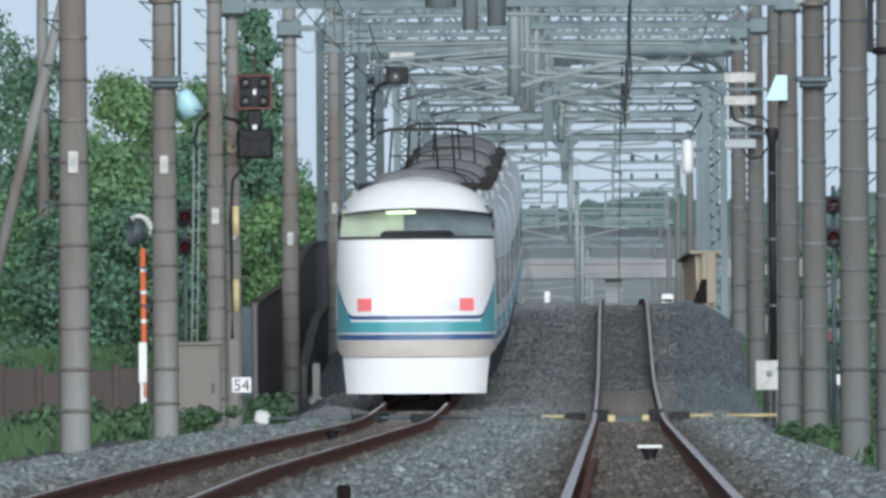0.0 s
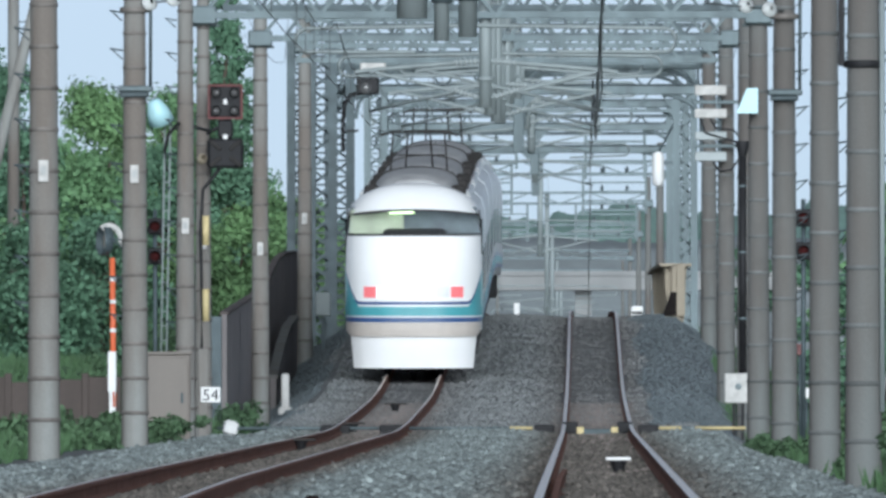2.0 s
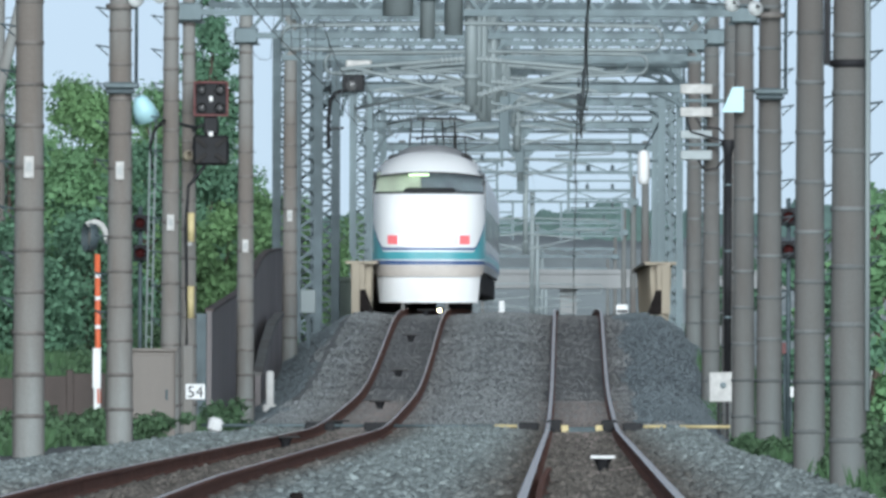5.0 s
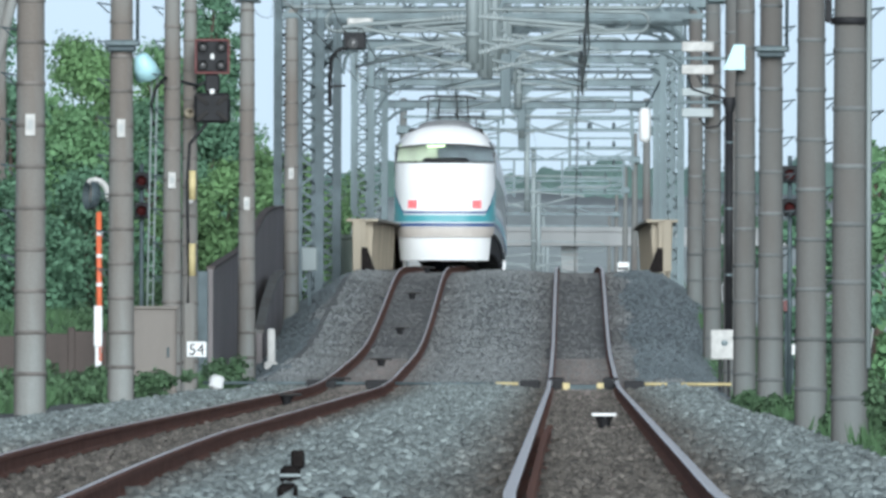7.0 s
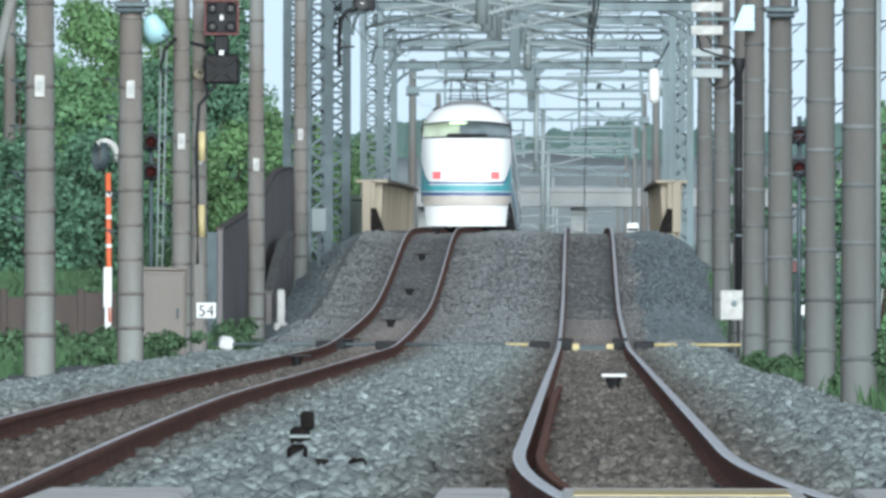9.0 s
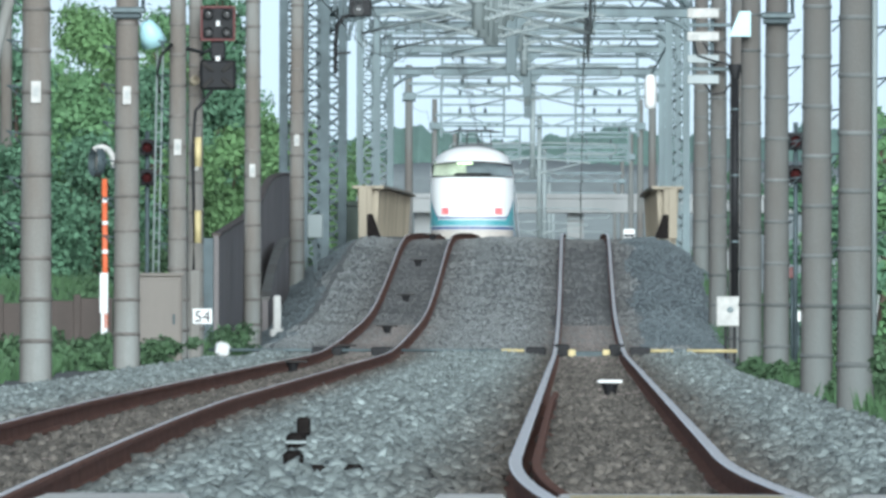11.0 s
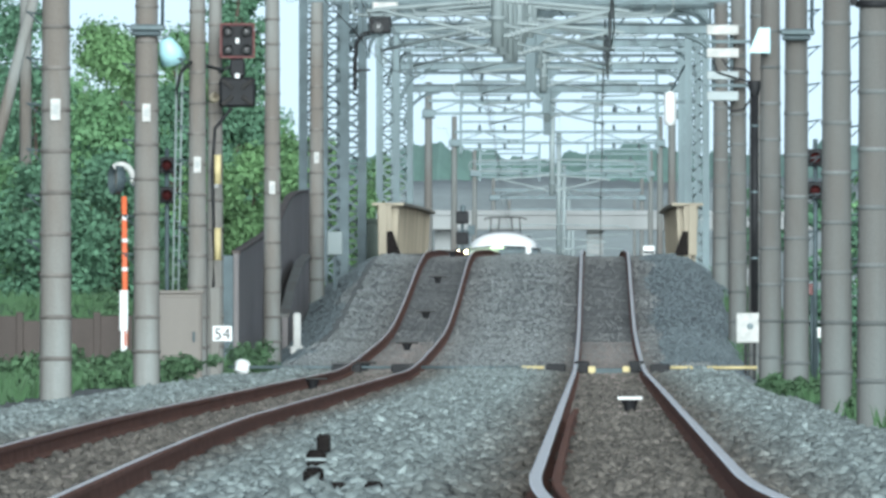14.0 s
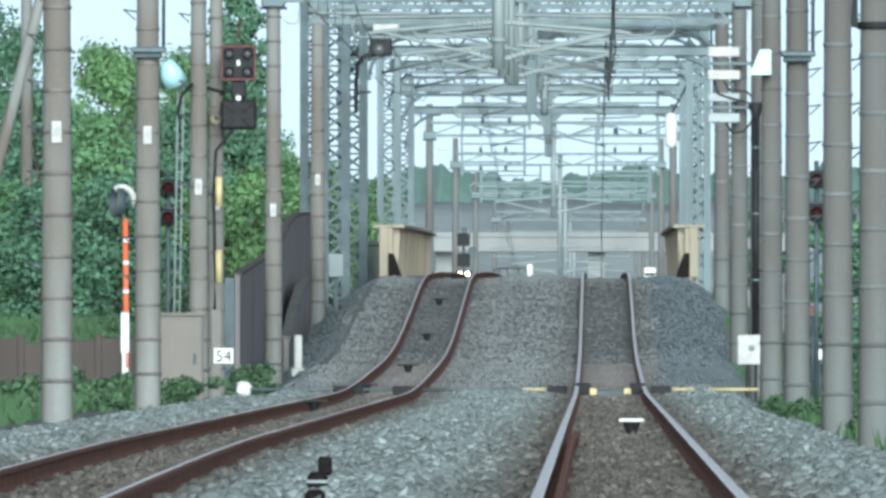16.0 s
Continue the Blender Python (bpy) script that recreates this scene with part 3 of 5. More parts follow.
# ---- the bridge at the crest ----
def build_girder(x, inner, label):
    """A cream plate girder beside the track: web, flanges, stiffeners and a splayed end."""
    y0, y1 = 585.0, 702.0
    g = thing("bridge_girder", 0, 0, 0, label, "bridge girder", "bridge girders")
    zs = [(y, rail_z(y) + 1.22) for y in (y0, 614, 643, 673, y1)]
    web, top = Shape(), Shape()
    for (ya, za), (yb, zb) in zip(zs, zs[1:]):
        for sh, xa, xb, d0, d1 in ((web, x - 0.09, x + 0.09, -1.9, -0.05), (top, x - 0.40, x + 0.40, -0.07, 0.0)):
            vs = [(xx, yy, zz + dd) for yy, zz in ((ya, za), (yb, zb)) for xx in (xa, xb) for dd in (d0, d1)]
            sh.add(vs, [(0, 1, 3, 2), (4, 6, 7, 5), (0, 4, 5, 1), (2, 3, 7, 6), (1, 5, 7, 3), (0, 2, 6, 4)])
    part("web", web, CREAM, g)
    part("top_flange", top, CREAM, g, "cream top flange")
    y = y0 + 0.3
    while y < y1:
        z = rail_z(y) + 1.17
        for s in (-1, 1):
            part("stiffener", Shape().add([(x + s * 0.09, y, z), (x + s * 0.28, y, z), (x + s * 0.2, y, z - 1.6), (x + s * 0.09, y, z - 1.6),
                                           (x + s * 0.09, y + 0.03, z), (x + s * 0.28, y + 0.03, z), (x + s * 0.2, y + 0.03, z - 1.6), (x + s * 0.09, y + 0.03, z - 1.6)],
                                          [(0, 1, 2, 3), (7, 6, 5, 4), (0, 4, 5, 1), (1, 5, 6, 2), (2, 6, 7, 3), (3, 7, 4, 0)]), CREAM, g)
        y += 6.5
    z = rail_z(y0)
    s = inner
    xa, xb = sorted((x - s * 0.24, x - s * 0.02))
    part("end_plate", Shape().block(xa, xb, y0 - 0.04, y0 + 0.02, z - 0.1, z + 1.16, 0.01), CREAM, g, "cream end post")
    part("end_gusset", Shape().add([(x - s * 0.02, y0 - 0.1, z + 0.5), (x + s * 0.12, y0 - 0.1, z + 0.5), (x + s * 0.34, y0 - 0.1, z - 0.1), (x - s * 0.02, y0 - 0.1, z - 0.1),
                                    (x - s * 0.02, y0 - 0.05, z + 0.5), (x + s * 0.12, y0 - 0.05, z + 0.5), (x + s * 0.34, y0 - 0.05, z - 0.1), (x - s * 0.02, y0 - 0.05, z - 0.1)],
                                   [(0, 1, 2, 3), (7, 6, 5, 4), (0, 4, 5, 1), (1, 5, 6, 2), (2, 6, 7, 3), (3, 7, 4, 0)]), MATT, g, "black end gusset")
    return g


build_girder(-5.24, 1, "cream steel plate girder at the bridge end")
build_girder(2.34, -1, "cream steel plate girder at the bridge end")


def build_abutment():
    a = thing("abutment_wall", -5.8, 600, 0, "pale green-grey concrete abutment wall behind the girder end", "wall", kind="structure")
    part("wall_body", Shape().block(-0.36, 0.34, 0, 5, 1.2, 3.3, 0.04), CONCRETE_PALE, a)
    part("coping", Shape().block(-0.4, 0.38, -0.06, 5.06, 3.3, 3.42, 0.02), CONCRETE_PALE, a)


build_abutment()

SCREEN_TOP = ((450, 2.1), (488, 2.58), (504, 2.86), (510, 3.02), (515, 3.2), (520, 3.38), (527, 3.56), (536, 3.7), (550, 3.83), (580, 4.0))


def screen_top(y):
    return float(np.interp(y, [p[0] for p in SCREEN_TOP], [p[1] for p in SCREEN_TOP]))


def build_screen():
    """The dark screen wall that climbs with the bank, its top swept up in a curve."""
    w = thing("screen_wall", 0, 0, 0, "dark weathered screen wall climbing beside the track", "wall", kind="structure")
    x, y = -6.98, 450.0
    while y < 577:
        zb, za, zc = ground_z(x, y) - 0.3, screen_top(y), screen_top(y + 2.97)
        vs = [(xx, yy, zz) for yy, zt in ((y, za), (y + 2.97, zc)) for xx in (x - 0.05, x + 0.05) for zz in (zb, zt)]
        part("screen_panel", Shape().add(vs, [(0, 1, 3, 2), (4, 6, 7, 5), (0, 4, 5, 1), (2, 3, 7, 6), (1, 5, 7, 3), (0, 2, 6, 4)]), DARK_WALL, w)
        part("coping", Shape().bar((x, y, za + 0.02), (x, y + 2.98, zc + 0.02), 0.16, 0.06), FENCE, w)
        y += 3.0
    part("screen_end", Shape().block(x - 0.3, x - 0.05, 449.9, 450.02, ground_z(x, 450) - 0.3, 2.06, 0.01), GALV_DARK, w, "pale end panel")
    # the low ramp wall at its foot
    r = thing("ramp_wall", 0, 0, 0, "low dark ramp wall with a pale sloping concrete coping", "wall", kind="structure")
    x = -6.62
    for ya, za, yb, zc in ((494, 0.85, 504, 1.45), (504, 1.45, 516, 1.95), (516, 1.95, 531, 2.22)):
        zb = ground_z(x, ya) - 0.3
        vs = [(xx, yy, zz) for yy, zt in ((ya, za), (yb, zc)) for xx in (x - 0.06, x + 0.06) for zz in (zb, zt)]
        part("ramp_panel", Shape().add(vs, [(0, 1, 3, 2), (4, 6, 7, 5), (0, 4, 5, 1), (2, 3, 7, 6), (1, 5, 7, 3), (0, 2, 6, 4)]), DARK_WALL, r)
        part("ramp_coping", Shape().bar((x, ya, za + 0.04), (x, yb, zc + 0.04), 0.2, 0.08), CONCRETE_GREY, r)


build_screen()


# ---- lineside things, outer side ----
def build_fence():
    f = thing("fence_wall", 0, 0, 0, "low brown concrete panel fence beside the line", "fence", kind="structure")
    y = 370.5
    for i in range(22):
        x0, x1 = -7.35 - i * 0.62, -7.35 - (i + 1) * 0.62
        z = 0.02
        part("fence_panel", Shape().block(x1 + 0.05, x0 - 0.05, y - 0.04, y + 0.04, z - 0.3, z + 0.86 - 0.04 * (i % 3), 0.015), FENCE, f)
        part("fence_post", Shape().block(x1 - 0.06, x1 + 0.06, y - 0.07, y + 0.07, z - 0.3, z + 0.92, 0.015), FENCE, f)


build_fence()


def build_cabinet():
    x, y = -6.6, 364.6
    c = thing("relay_cabinet", x, y, ground_z(x, y) - 0.05, "beige steel relay cabinet on a concrete foot", "cabinet")
    body = part("body", Shape().block(-0.41, 0.41, 0, 0.6, 0.0, 1.42, 0.02), CABINET, c)
    part("lid", Shape().block(-0.44, 0.44, -0.03, 0.63, 1.42, 1.47, 0.01), CABINET, c, "overhanging beige lid")
    part("door", Shape().block(-0.37, 0.37, -0.02, 0.0, 0.12, 1.36, 0.008), CABINET, body)
    part("handle", Shape().block(0.26, 0.3, -0.05, -0.02, 0.66, 0.82, 0.006), GALV_DARK, body)


build_cabinet()


def build_light_signal():
    """A square four-lamp head with a red rim over a cross-shaped lamp unit, on a bracket."""
    x, y, z = -6.11, 395.2, 5.58
    s = thing("crossing_signal", x, y, z, "black signal head with red rim above an unlit cross-shaped lamp unit", "railway signal")
    head = part("head", Shape().block(-0.27, 0.27, 0, 0.2, -0.27, 0.27, 0.02), BLACK, s)
    for a, b, c, d in ((-0.30, 0.30, 0.26, 0.30), (-0.30, 0.30, -0.30, -0.26), (-0.30, -0.26, -0.26, 0.26), (0.26, 0.30, -0.26, 0.26)):
        part("rim", Shape().block(a, b, -0.03, 0.12, c, d, 0.008), RED, s, "dull red rim")
    for dx in (-1, 1):
        for dz in (-1, 1):
            lamp = part("lamp", Shape().lathe([(0.001, -0.03), (0.05, -0.025), (0.065, 0)], pose(dx * 0.155, -0.005, dz * 0.155, -90)), LAMP_OFF, head)
            part("visor", Shape().lathe([(0.075, 0), (0.08, 0.12)], pose(dx * 0.155, 0, dz * 0.155 + 0.01, 90)), BLACK, lamp)
    part("centre_plate", Shape().block(-0.03, 0.03, -0.02, 0.0, -0.045, 0.045, 0.004), WHITE, head)
    low = part("cross_unit", Shape().block(-0.13, 0.13, 0.02, 0.2, -0.62, -0.3, 0.03).block(-0.31, 0.31, 0.02, 0.2, -1.14, -0.62, 0.05), BLACK, s, "black lower lamp unit")
    part("centre_plate", Shape().block(-0.04, 0.04, -0.0, 0.02, -0.64, -0.56, 0.004), WHITE, low)
    for dx in (-1, 1):
        for dz in (-1, 1):
            m = pose(dx * 0.17, 0.0, -0.88 + dz * 0.14, 0, dx * dz * -40, 0)
            part("lamp_bar", Shape().block(-0.12, 0.12, -0.01, 0.03, -0.035, 0.035, 0.01, m), UNDER, low)
    part("bracket", Shape().path([(-0.32, 0.1, -0.55), (-0.15, 0.1, -0.45), (0, 0.1, -0.45)], 0.03).path([(-0.32, 0.1, -0.85), (-0.2, 0.1, -0.7), (0, 0.1, -0.68)], 0.025), BLACK, s)
    part("cable_loop", Shape().path([(-0.25, 0, -0.5), (-0.5, -17.4, -0.56), (-0.66, -17.45, -0.74), (-0.72, -17.45, -1.0), (-0.68, -17.45, -1.35)], 0.028), BLACK, s)
    part("cable_run", Shape().path([(-0.1, 0.05, -1.15), (-0.38, -0.12, -1.5), (-0.42, -0.17, -2.2), (-0.40, -0.17, -3.4), (-0.40, -0.17, -4.2), (-0.34, -0.17, -4.45)], 0.03), BLACK, s)
    for z0, z1 in ((-2.45, -1.95), (-3.75, -3.2)):
        part("cable_guard", Shape().tube((-0.33, -0.2, z0), (-0.33, -0.2, z1), 0.06, n=10), YELLOW, s, "ochre plastic cable guard")
    part("junction_lamp", Shape().lathe([(0.001, -0.02), (0.08, 0), (0.09, 0.12), (0.05, 0.16)], pose(-0.42, -0.1, -1.0, 75, 0, 20)), CREAM, s)


build_light_signal()


def build_number_post():
    x, y = -6.42, 391
    z = ground_z(x, y)
    s = thing("number_post", x, y, z, "concrete post with a white plate reading 54", "sign post")
    part("post", Shape().block(-0.09, 0.09, 0, 0.14, -0.3, 1.5, 0.02), CONCRETE, s)
    plate = part("plate", Shape().block(-0.04, 0.29, -0.03, -0.002, 0.59, 0.85, 0.008), WHITE, s, "white plate with black digits")
    for char, dx in (("5", 0.055), ("4", 0.195)):
        fo = bpy.data.curves.new("digit", "FONT")
        fo.body, fo.size, fo.extrude, fo.align_x = char, 0.27, 0.002, "CENTER"
        tmp = bpy.data.objects.new("digit", fo)
        scene.collection.objects.link(tmp)
        me = bpy.data.meshes.new_from_object(tmp.evaluated_get(bpy.context.evaluated_depsgraph_get()))
        bpy.data.objects.remove(tmp)
        me.materials.clear()
        me.materials.append(BLACK)
        ob = new("digit", me)
        ob.parent = plate
        ob.matrix_basis = pose(dx, -0.034, 0.625, 90)


build_number_post()


def build_flasher(x, y, zs, label, post_top, ladder=False):
    s = thing("crossing_lights", x, y, ground_z(x, y), label, "crossing signal", "crossing lights")
    b = ground_z(x, y)
    part("post", Shape().tube((0, 0.1, -0.2), (0, 0.1, post_top - b), 0.04), GALV_DARK, s)
    for z in zs:
        h = part("lamp_housing", Shape().block(-0.13, 0.13, -0.06, 0.1, z - b - 0.15, z - b + 0.15, 0.02), BLACK, s, "dark unlit red lamp")
        part("lens", Shape().lathe([(0.001, -0.03), (0.07, -0.02), (0.09, 0)], pose(0, -0.065, z - b, -90)), LENS_RED, h)
        part("visor", Shape().lathe([(0.10, 0), (0.10, 0.14)], pose(0, -0.06, z - b, 90)), LENS_RED, h)
    return s


build_flasher(-7.72, 417.3, (3.60, 3.06), "unlit two-lamp level crossing signal on a post", 3.9)
build_flasher(3.75, 393.9, (3.58, 3.02), "unlit two-lamp level crossing signal on a post", 3.9)


def build_street_lamp():
    x, y = -7.48, 416.3
    b = ground_z(x, y)
    s = thing("lamp_ladder", x, y, b, "slim lattice mast carrying a white hooded lamp", "street lamp")
    h = 5.55 - b
    for dx in (-0.04, 0.06):
        part("stile", Shape().tube((dx - 0.1, 0, 0), (dx, 0, h), 0.018, n=6), PIPE, s)
    n = 22
    for i in range(n):
        z = h * (i + 0.5) / n
        part("rung", Shape().tube((-0.14 + 0.1 * z / h, 0, z), (-0.04 + 0.1 * z / h, 0, z), 0.012, n=5), PIPE, s)
    part("hood", Shape().lathe([(0.04, 0.46), (0.12, 0.42), (0.20, 0.22), (0.24, 0.0), (0.22, 0.0)], pose(-0.1, -0.1, h - 0.08, 22, -20)), PALE_BLUE, s, "pale glossy lamp hood")
    part("bulb", Shape().lathe([(0.001, -0.1), (0.12, -0.06), (0.16, 0.02), (0.1, 0.1)], pose(-0.16, -0.14, h - 0.06, 22, -20)), WHITE, s)


build_street_lamp()


def build_mirror():
    x, y = -7.38, 362.7
    b = ground_z(x, y)
    s = thing("crossing_mirror", x, y, b, "orange post with a round traffic mirror, white base", "traffic mirror")
    part("post", Shape().tube((0.02, 0, 0.55), (0.0, 0, 2.75 - b), 0.045), ORANGE, s)
    part("sleeve", Shape().block(-0.07, 0.06, -0.05, 0.05, 0.9 - 0.12, 1.42, 0.01).block(-0.05, 0.05, -0.04, 0.04, -0.2, 0.8, 0.01), WHITE, s, "white board at the foot")
    for z in (1.75, 2.2, 2.55):
        part("white_ring", Shape().lathe([(0.05, -0.03), (0.052, 0), (0.05, 0.03)], pose(0.01, 0, z)), WHITE, s)
    part("mirror", Shape().lathe([(0.001, 0.05), (0.16, 0.03), (0.22, 0.0)], pose(-0.07, -0.02, 3.02 - b, 88, 0, -70)), STEEL, s, "convex mirror")
    part("mirror_hood", Shape().lathe([(0.22, -0.02), (0.25, 0.0), (0.24, 0.12)], pose(-0.07, -0.02, 3.02 - b, 88, 0, -70)), GALV_DARK, s)
    part("mirror_brow", Shape().path([(-0.05 + 0.2 * math.sin(a), -0.1, 2.98 - b + 0.27 * math.cos(a)) for a in [-0.6 + 0.3 * k for k in range(9)]], 0.055), PLATE, s, "pale curved mirror hood")
    part("mirror_back", Shape().lathe([(0.001, -0.08), (0.16, -0.05), (0.23, 0.0)], pose(-0.07, -0.02, 3.02 - b, 88, 0, -70)), GALV, s)


build_mirror()


def build_utility_pole(x, y, h, lean, label):
    p = thing("utility_pole", x, y, ground_z(x, y), label, "utility pole", "utility poles")
    part("shaft", Shape().tube((0, 0, -0.5), (lean, 0, h), 0.17, 0.13, 14), CONCRETE, p)
    return p


up = build_utility_pole(-14.4, 585, 13.0, 0.0, "plain grey concrete utility pole behind the fence")
for i in range(14):
    part("step_bolt", Shape().tube((0.1, 0, 1.5 + 0.9 * i), (0.32, 0, 1.52 + 0.9 * i), 0.014, n=5), GALV_DARK, up)
build_utility_pole(-16.2, 581.1, 12.0, 3.2, "leaning stay pole beside a utility pole")


def build_lineside_bits():
    for (x, y, w, h, label, mat) in ((-6.05, 538.2, 0.36, 0.55, "pale grey equipment box beside a pole", PIPE), (-6.1, 473.8, 0.16, 0.8, "weathered pale marker post", DECK)):
        b = ground_z(x, y)
        o = thing("equipment_box" if h < 0.7 else "marker_post", x, y, b, label, "equipment box" if h < 0.7 else "marker post")
        if h < 0.7:
            part("body", Shape().block(-w / 2, w / 2, 0, 0.3, 2.3 - b, 2.3 - b + h, 0.02), mat, o)
            part("leg", Shape().block(-0.05, 0.05, 0.1, 0.2, -0.3, 2.31 - b, 0.01), GALV_DARK, o)
        else:
            part("stem", Shape().block(-w / 2, w / 2, 0, 0.14, -0.2, h, 0.03), mat, o)
            part("foot", Shape().block(-w * 0.9, w * 0.9, -0.05, 0.2, -0.2, 0.12, 0.03), mat, o)
    # pale rubble lying at the foot of the post
    o = thing("stone_block", -6.1, 391.9, ground_z(-6.1, 391.9), "pale concrete block lying in the weeds", "concrete block")
    part("block", Shape().block(0, 0.25, 0, 0.2, 0.05, 0.3, 0.05, pose(0, 0, 0, 8, 12, 20)), WHITE, o)


build_lineside_bits()


# ---- lineside things, inner side ----
def build_white_box():
    x, y = 2.83, 419.2
    b = ground_z(x, y)
    s = thing("junction_box", x, y, b, "white steel junction box on legs with a black riser pipe", "junction box")
    z = 0.32 - b + 0.08
    body = part("body", Shape().block(-0.27, 0.27, -0.2, 0.12, z, z + 0.54, 0.02), PLATE, s)
    part("emblem", Shape().lathe([(0.06, 0), (0.05, 0.01), (0.001, 0.012)], pose(-0.02, -0.2, z + 0.3, 90)), GALV_PALE, body)
    for dx in (-0.1, 0.06):
        part("leg", Shape().block(dx - 0.03, dx + 0.03, -0.08, 0.0, -0.2, z, 0.008), BLACK, s)
    part("riser_pipe", Shape().tube((0.06, 0.05, z + 0.5), (0.06, 0.05, 4.87 - b), 0.07, n=14), BLACK, s, "black riser pipe")
    for zz in (1.15, 2.2, 3.4, 4.6):
        part("pipe_clip", Shape().lathe([(0.072, -0.02), (0.08, 0), (0.072, 0.02)], pose(0.06, 0.05, zz)), GALV, s)
    part("cable_funnel", Shape().lathe([(0.07, 0), (0.14, 0.26), (0.13, 0.28)], pose(0.06, 0.05, 4.87 - b)), BLACK, s)
    return s


build_white_box()


def build_terminal_rack():
    x, y = 2.36, 485.1
    s = thing("terminal_rack", x, y, 0, "white terminal plates on cross arms with looping black cables", "terminal rack")
    for z0, z1 in ((6.78, 6.99), (6.30, 6.50), (5.84, 6.02), (5.40, 5.60)):
        part("plate", Shape().block(-0.02, 0.65, -0.1, 0.1, z0, z1, 0.02), PLATE if z0 > 6.2 else GREY_CERAMIC, s, "white terminal plate" if z0 > 6.2 else "greyed terminal plate")
    for z in (6.64, 5.72):
        part("cross_arm", Shape().block(-0.05, 1.25, 0.05, 0.15, z - 0.035, z + 0.035, 0.008), GALV, s)
    for dx in (0.12, 0.5):
        part("bracket", Shape().block(dx - 0.04, dx + 0.04, 0.1, 0.3, 5.38, 7.02, 0.01), GALV_DARK, s)
    for pts in ([(0.1, -0.12, 6.3), (0.2, -0.14, 6.0), (0.5, -0.12, 5.9), (0.95, -0.1, 5.78), (1.0, -0.1, 5.5)],
                [(0.3, -0.12, 6.3), (0.42, -0.14, 6.1), (0.8, -0.12, 6.05), (1.0, -0.1, 5.82)],
                [(0.95, -0.1, 5.5), (0.75, -0.12, 5.22), (0.5, -0.12, 5.18), (0.35, -0.1, 5.4)]):
        part("cable", Shape().path(pts, 0.024), BLACK, s)


build_terminal_rack()


def build_shade_lamp():
    x, y = 2.82, 395.4
    s = thing("pole_lamp", x, y, 5.38, "pale blue conical lamp shade on a pole bracket", "lamp")
    part("shade", Shape().add([(-0.2, 0, 0), (0.17, 0, 0), (0.17, 0.3, 0), (-0.2, 0.3, 0), (-0.02, 0.05, 0.43), (0.17, 0.05, 0.43), (0.17, 0.25, 0.43), (-0.02, 0.25, 0.43)],
                              [(0, 1, 5, 4), (1, 2, 6, 5), (2, 3, 7, 6), (3, 0, 4, 7), (4, 5, 6, 7), (3, 2, 1, 0)]), PALE_BLUE, s)
    part("bracket", Shape().bar((0.1, 0.15, 0.2), (0.2, 0.4, 0.2), 0.05, 0.05), GALV, s)


build_shade_lamp()


def build_sign(x, y, z, w, h, mat, label):
    b = ground_z(x, y)
    s = thing("lineside_sign", x, y, b, label, "sign", "lineside signs")
    part("board", Shape().block(-w / 2, w / 2, -0.02, 0.02, z - b - h / 2, z - b + h / 2, 0.006), mat, s)
    part("post", Shape().tube((0, 0.04, -0.2), (0, 0.04, z - b), 0.025, n=8), GALV_DARK, s)


build_sign(4.25, 440.7, 0.57, 0.26, 0.2, WHITE, "small white sign board in the grass")
build_sign(3.98, 425.1, 1.38, 0.16, 0.2, RED, "small red sign board in the grass")


def build_pole_gear(x, y, zb, z1, z2, side):
    """A clamp platform with a rising conduit and strain insulators."""
    g = thing("pole_fitting", x, y, 0, "clamp bracket, conduit and disc insulators on a pole", "pole fitting", "pole fittings")
    part("clamp", Shape().block(-0.24, 0.27, -0.27, 0.2, zb - 0.05, zb + 0.04, 0.02), GALV, g)
    part("clamp_plate", Shape().block(-0.21, 0.21, -0.24, 0.2, zb - 0.13, zb - 0.05, 0.02), GALV_DARK, g)
    part("conduit", Shape().tube((0.23, -0.1, zb), (0.24, -0.1, zb + 2.2), 0.025, n=8), GALV_DARK, g)
    for z, dx in ((z1, 0.32), (z2, 0.22)):
        for k in range(2):
            xx = side * (dx + 0.25 * k * 1.4)
            part("insulator", Shape().lathe([(0.02, -0.1), (0.05, -0.09), (0.115, -0.02), (0.12, 0.02), (0.06, 0.05), (0.03, 0.1)], pose(xx, -0.15, z + 0.06 * k, 75, 0, 20)), CERAMIC, g, "white disc insulator")
        part("strain_wire", Shape().tube((0, -0.1, z - 0.02), (side * 1.2, -0.3, z + 0.1), 0.015, n=5), WIRE, g)
    part("strap", Shape().lathe([(0.205, -0.06), (0.215, -0.05), (0.215, 0.05), (0.205, 0.06)], pose(0, 0, z1 - 0.05)), GALV, g)
    part("strap", Shape().lathe([(0.205, -0.04), (0.215, -0.03), (0.215, 0.03), (0.205, 0.04)], pose(0, 0, z2 - 0.1)), BAND, g)


build_pole_gear(LEFT, 335.4, 5.06, 6.85, 6.3, 1)
build_pole_gear(RIGHT, 345.1, 5.12, 6.9, 6.35, -1)


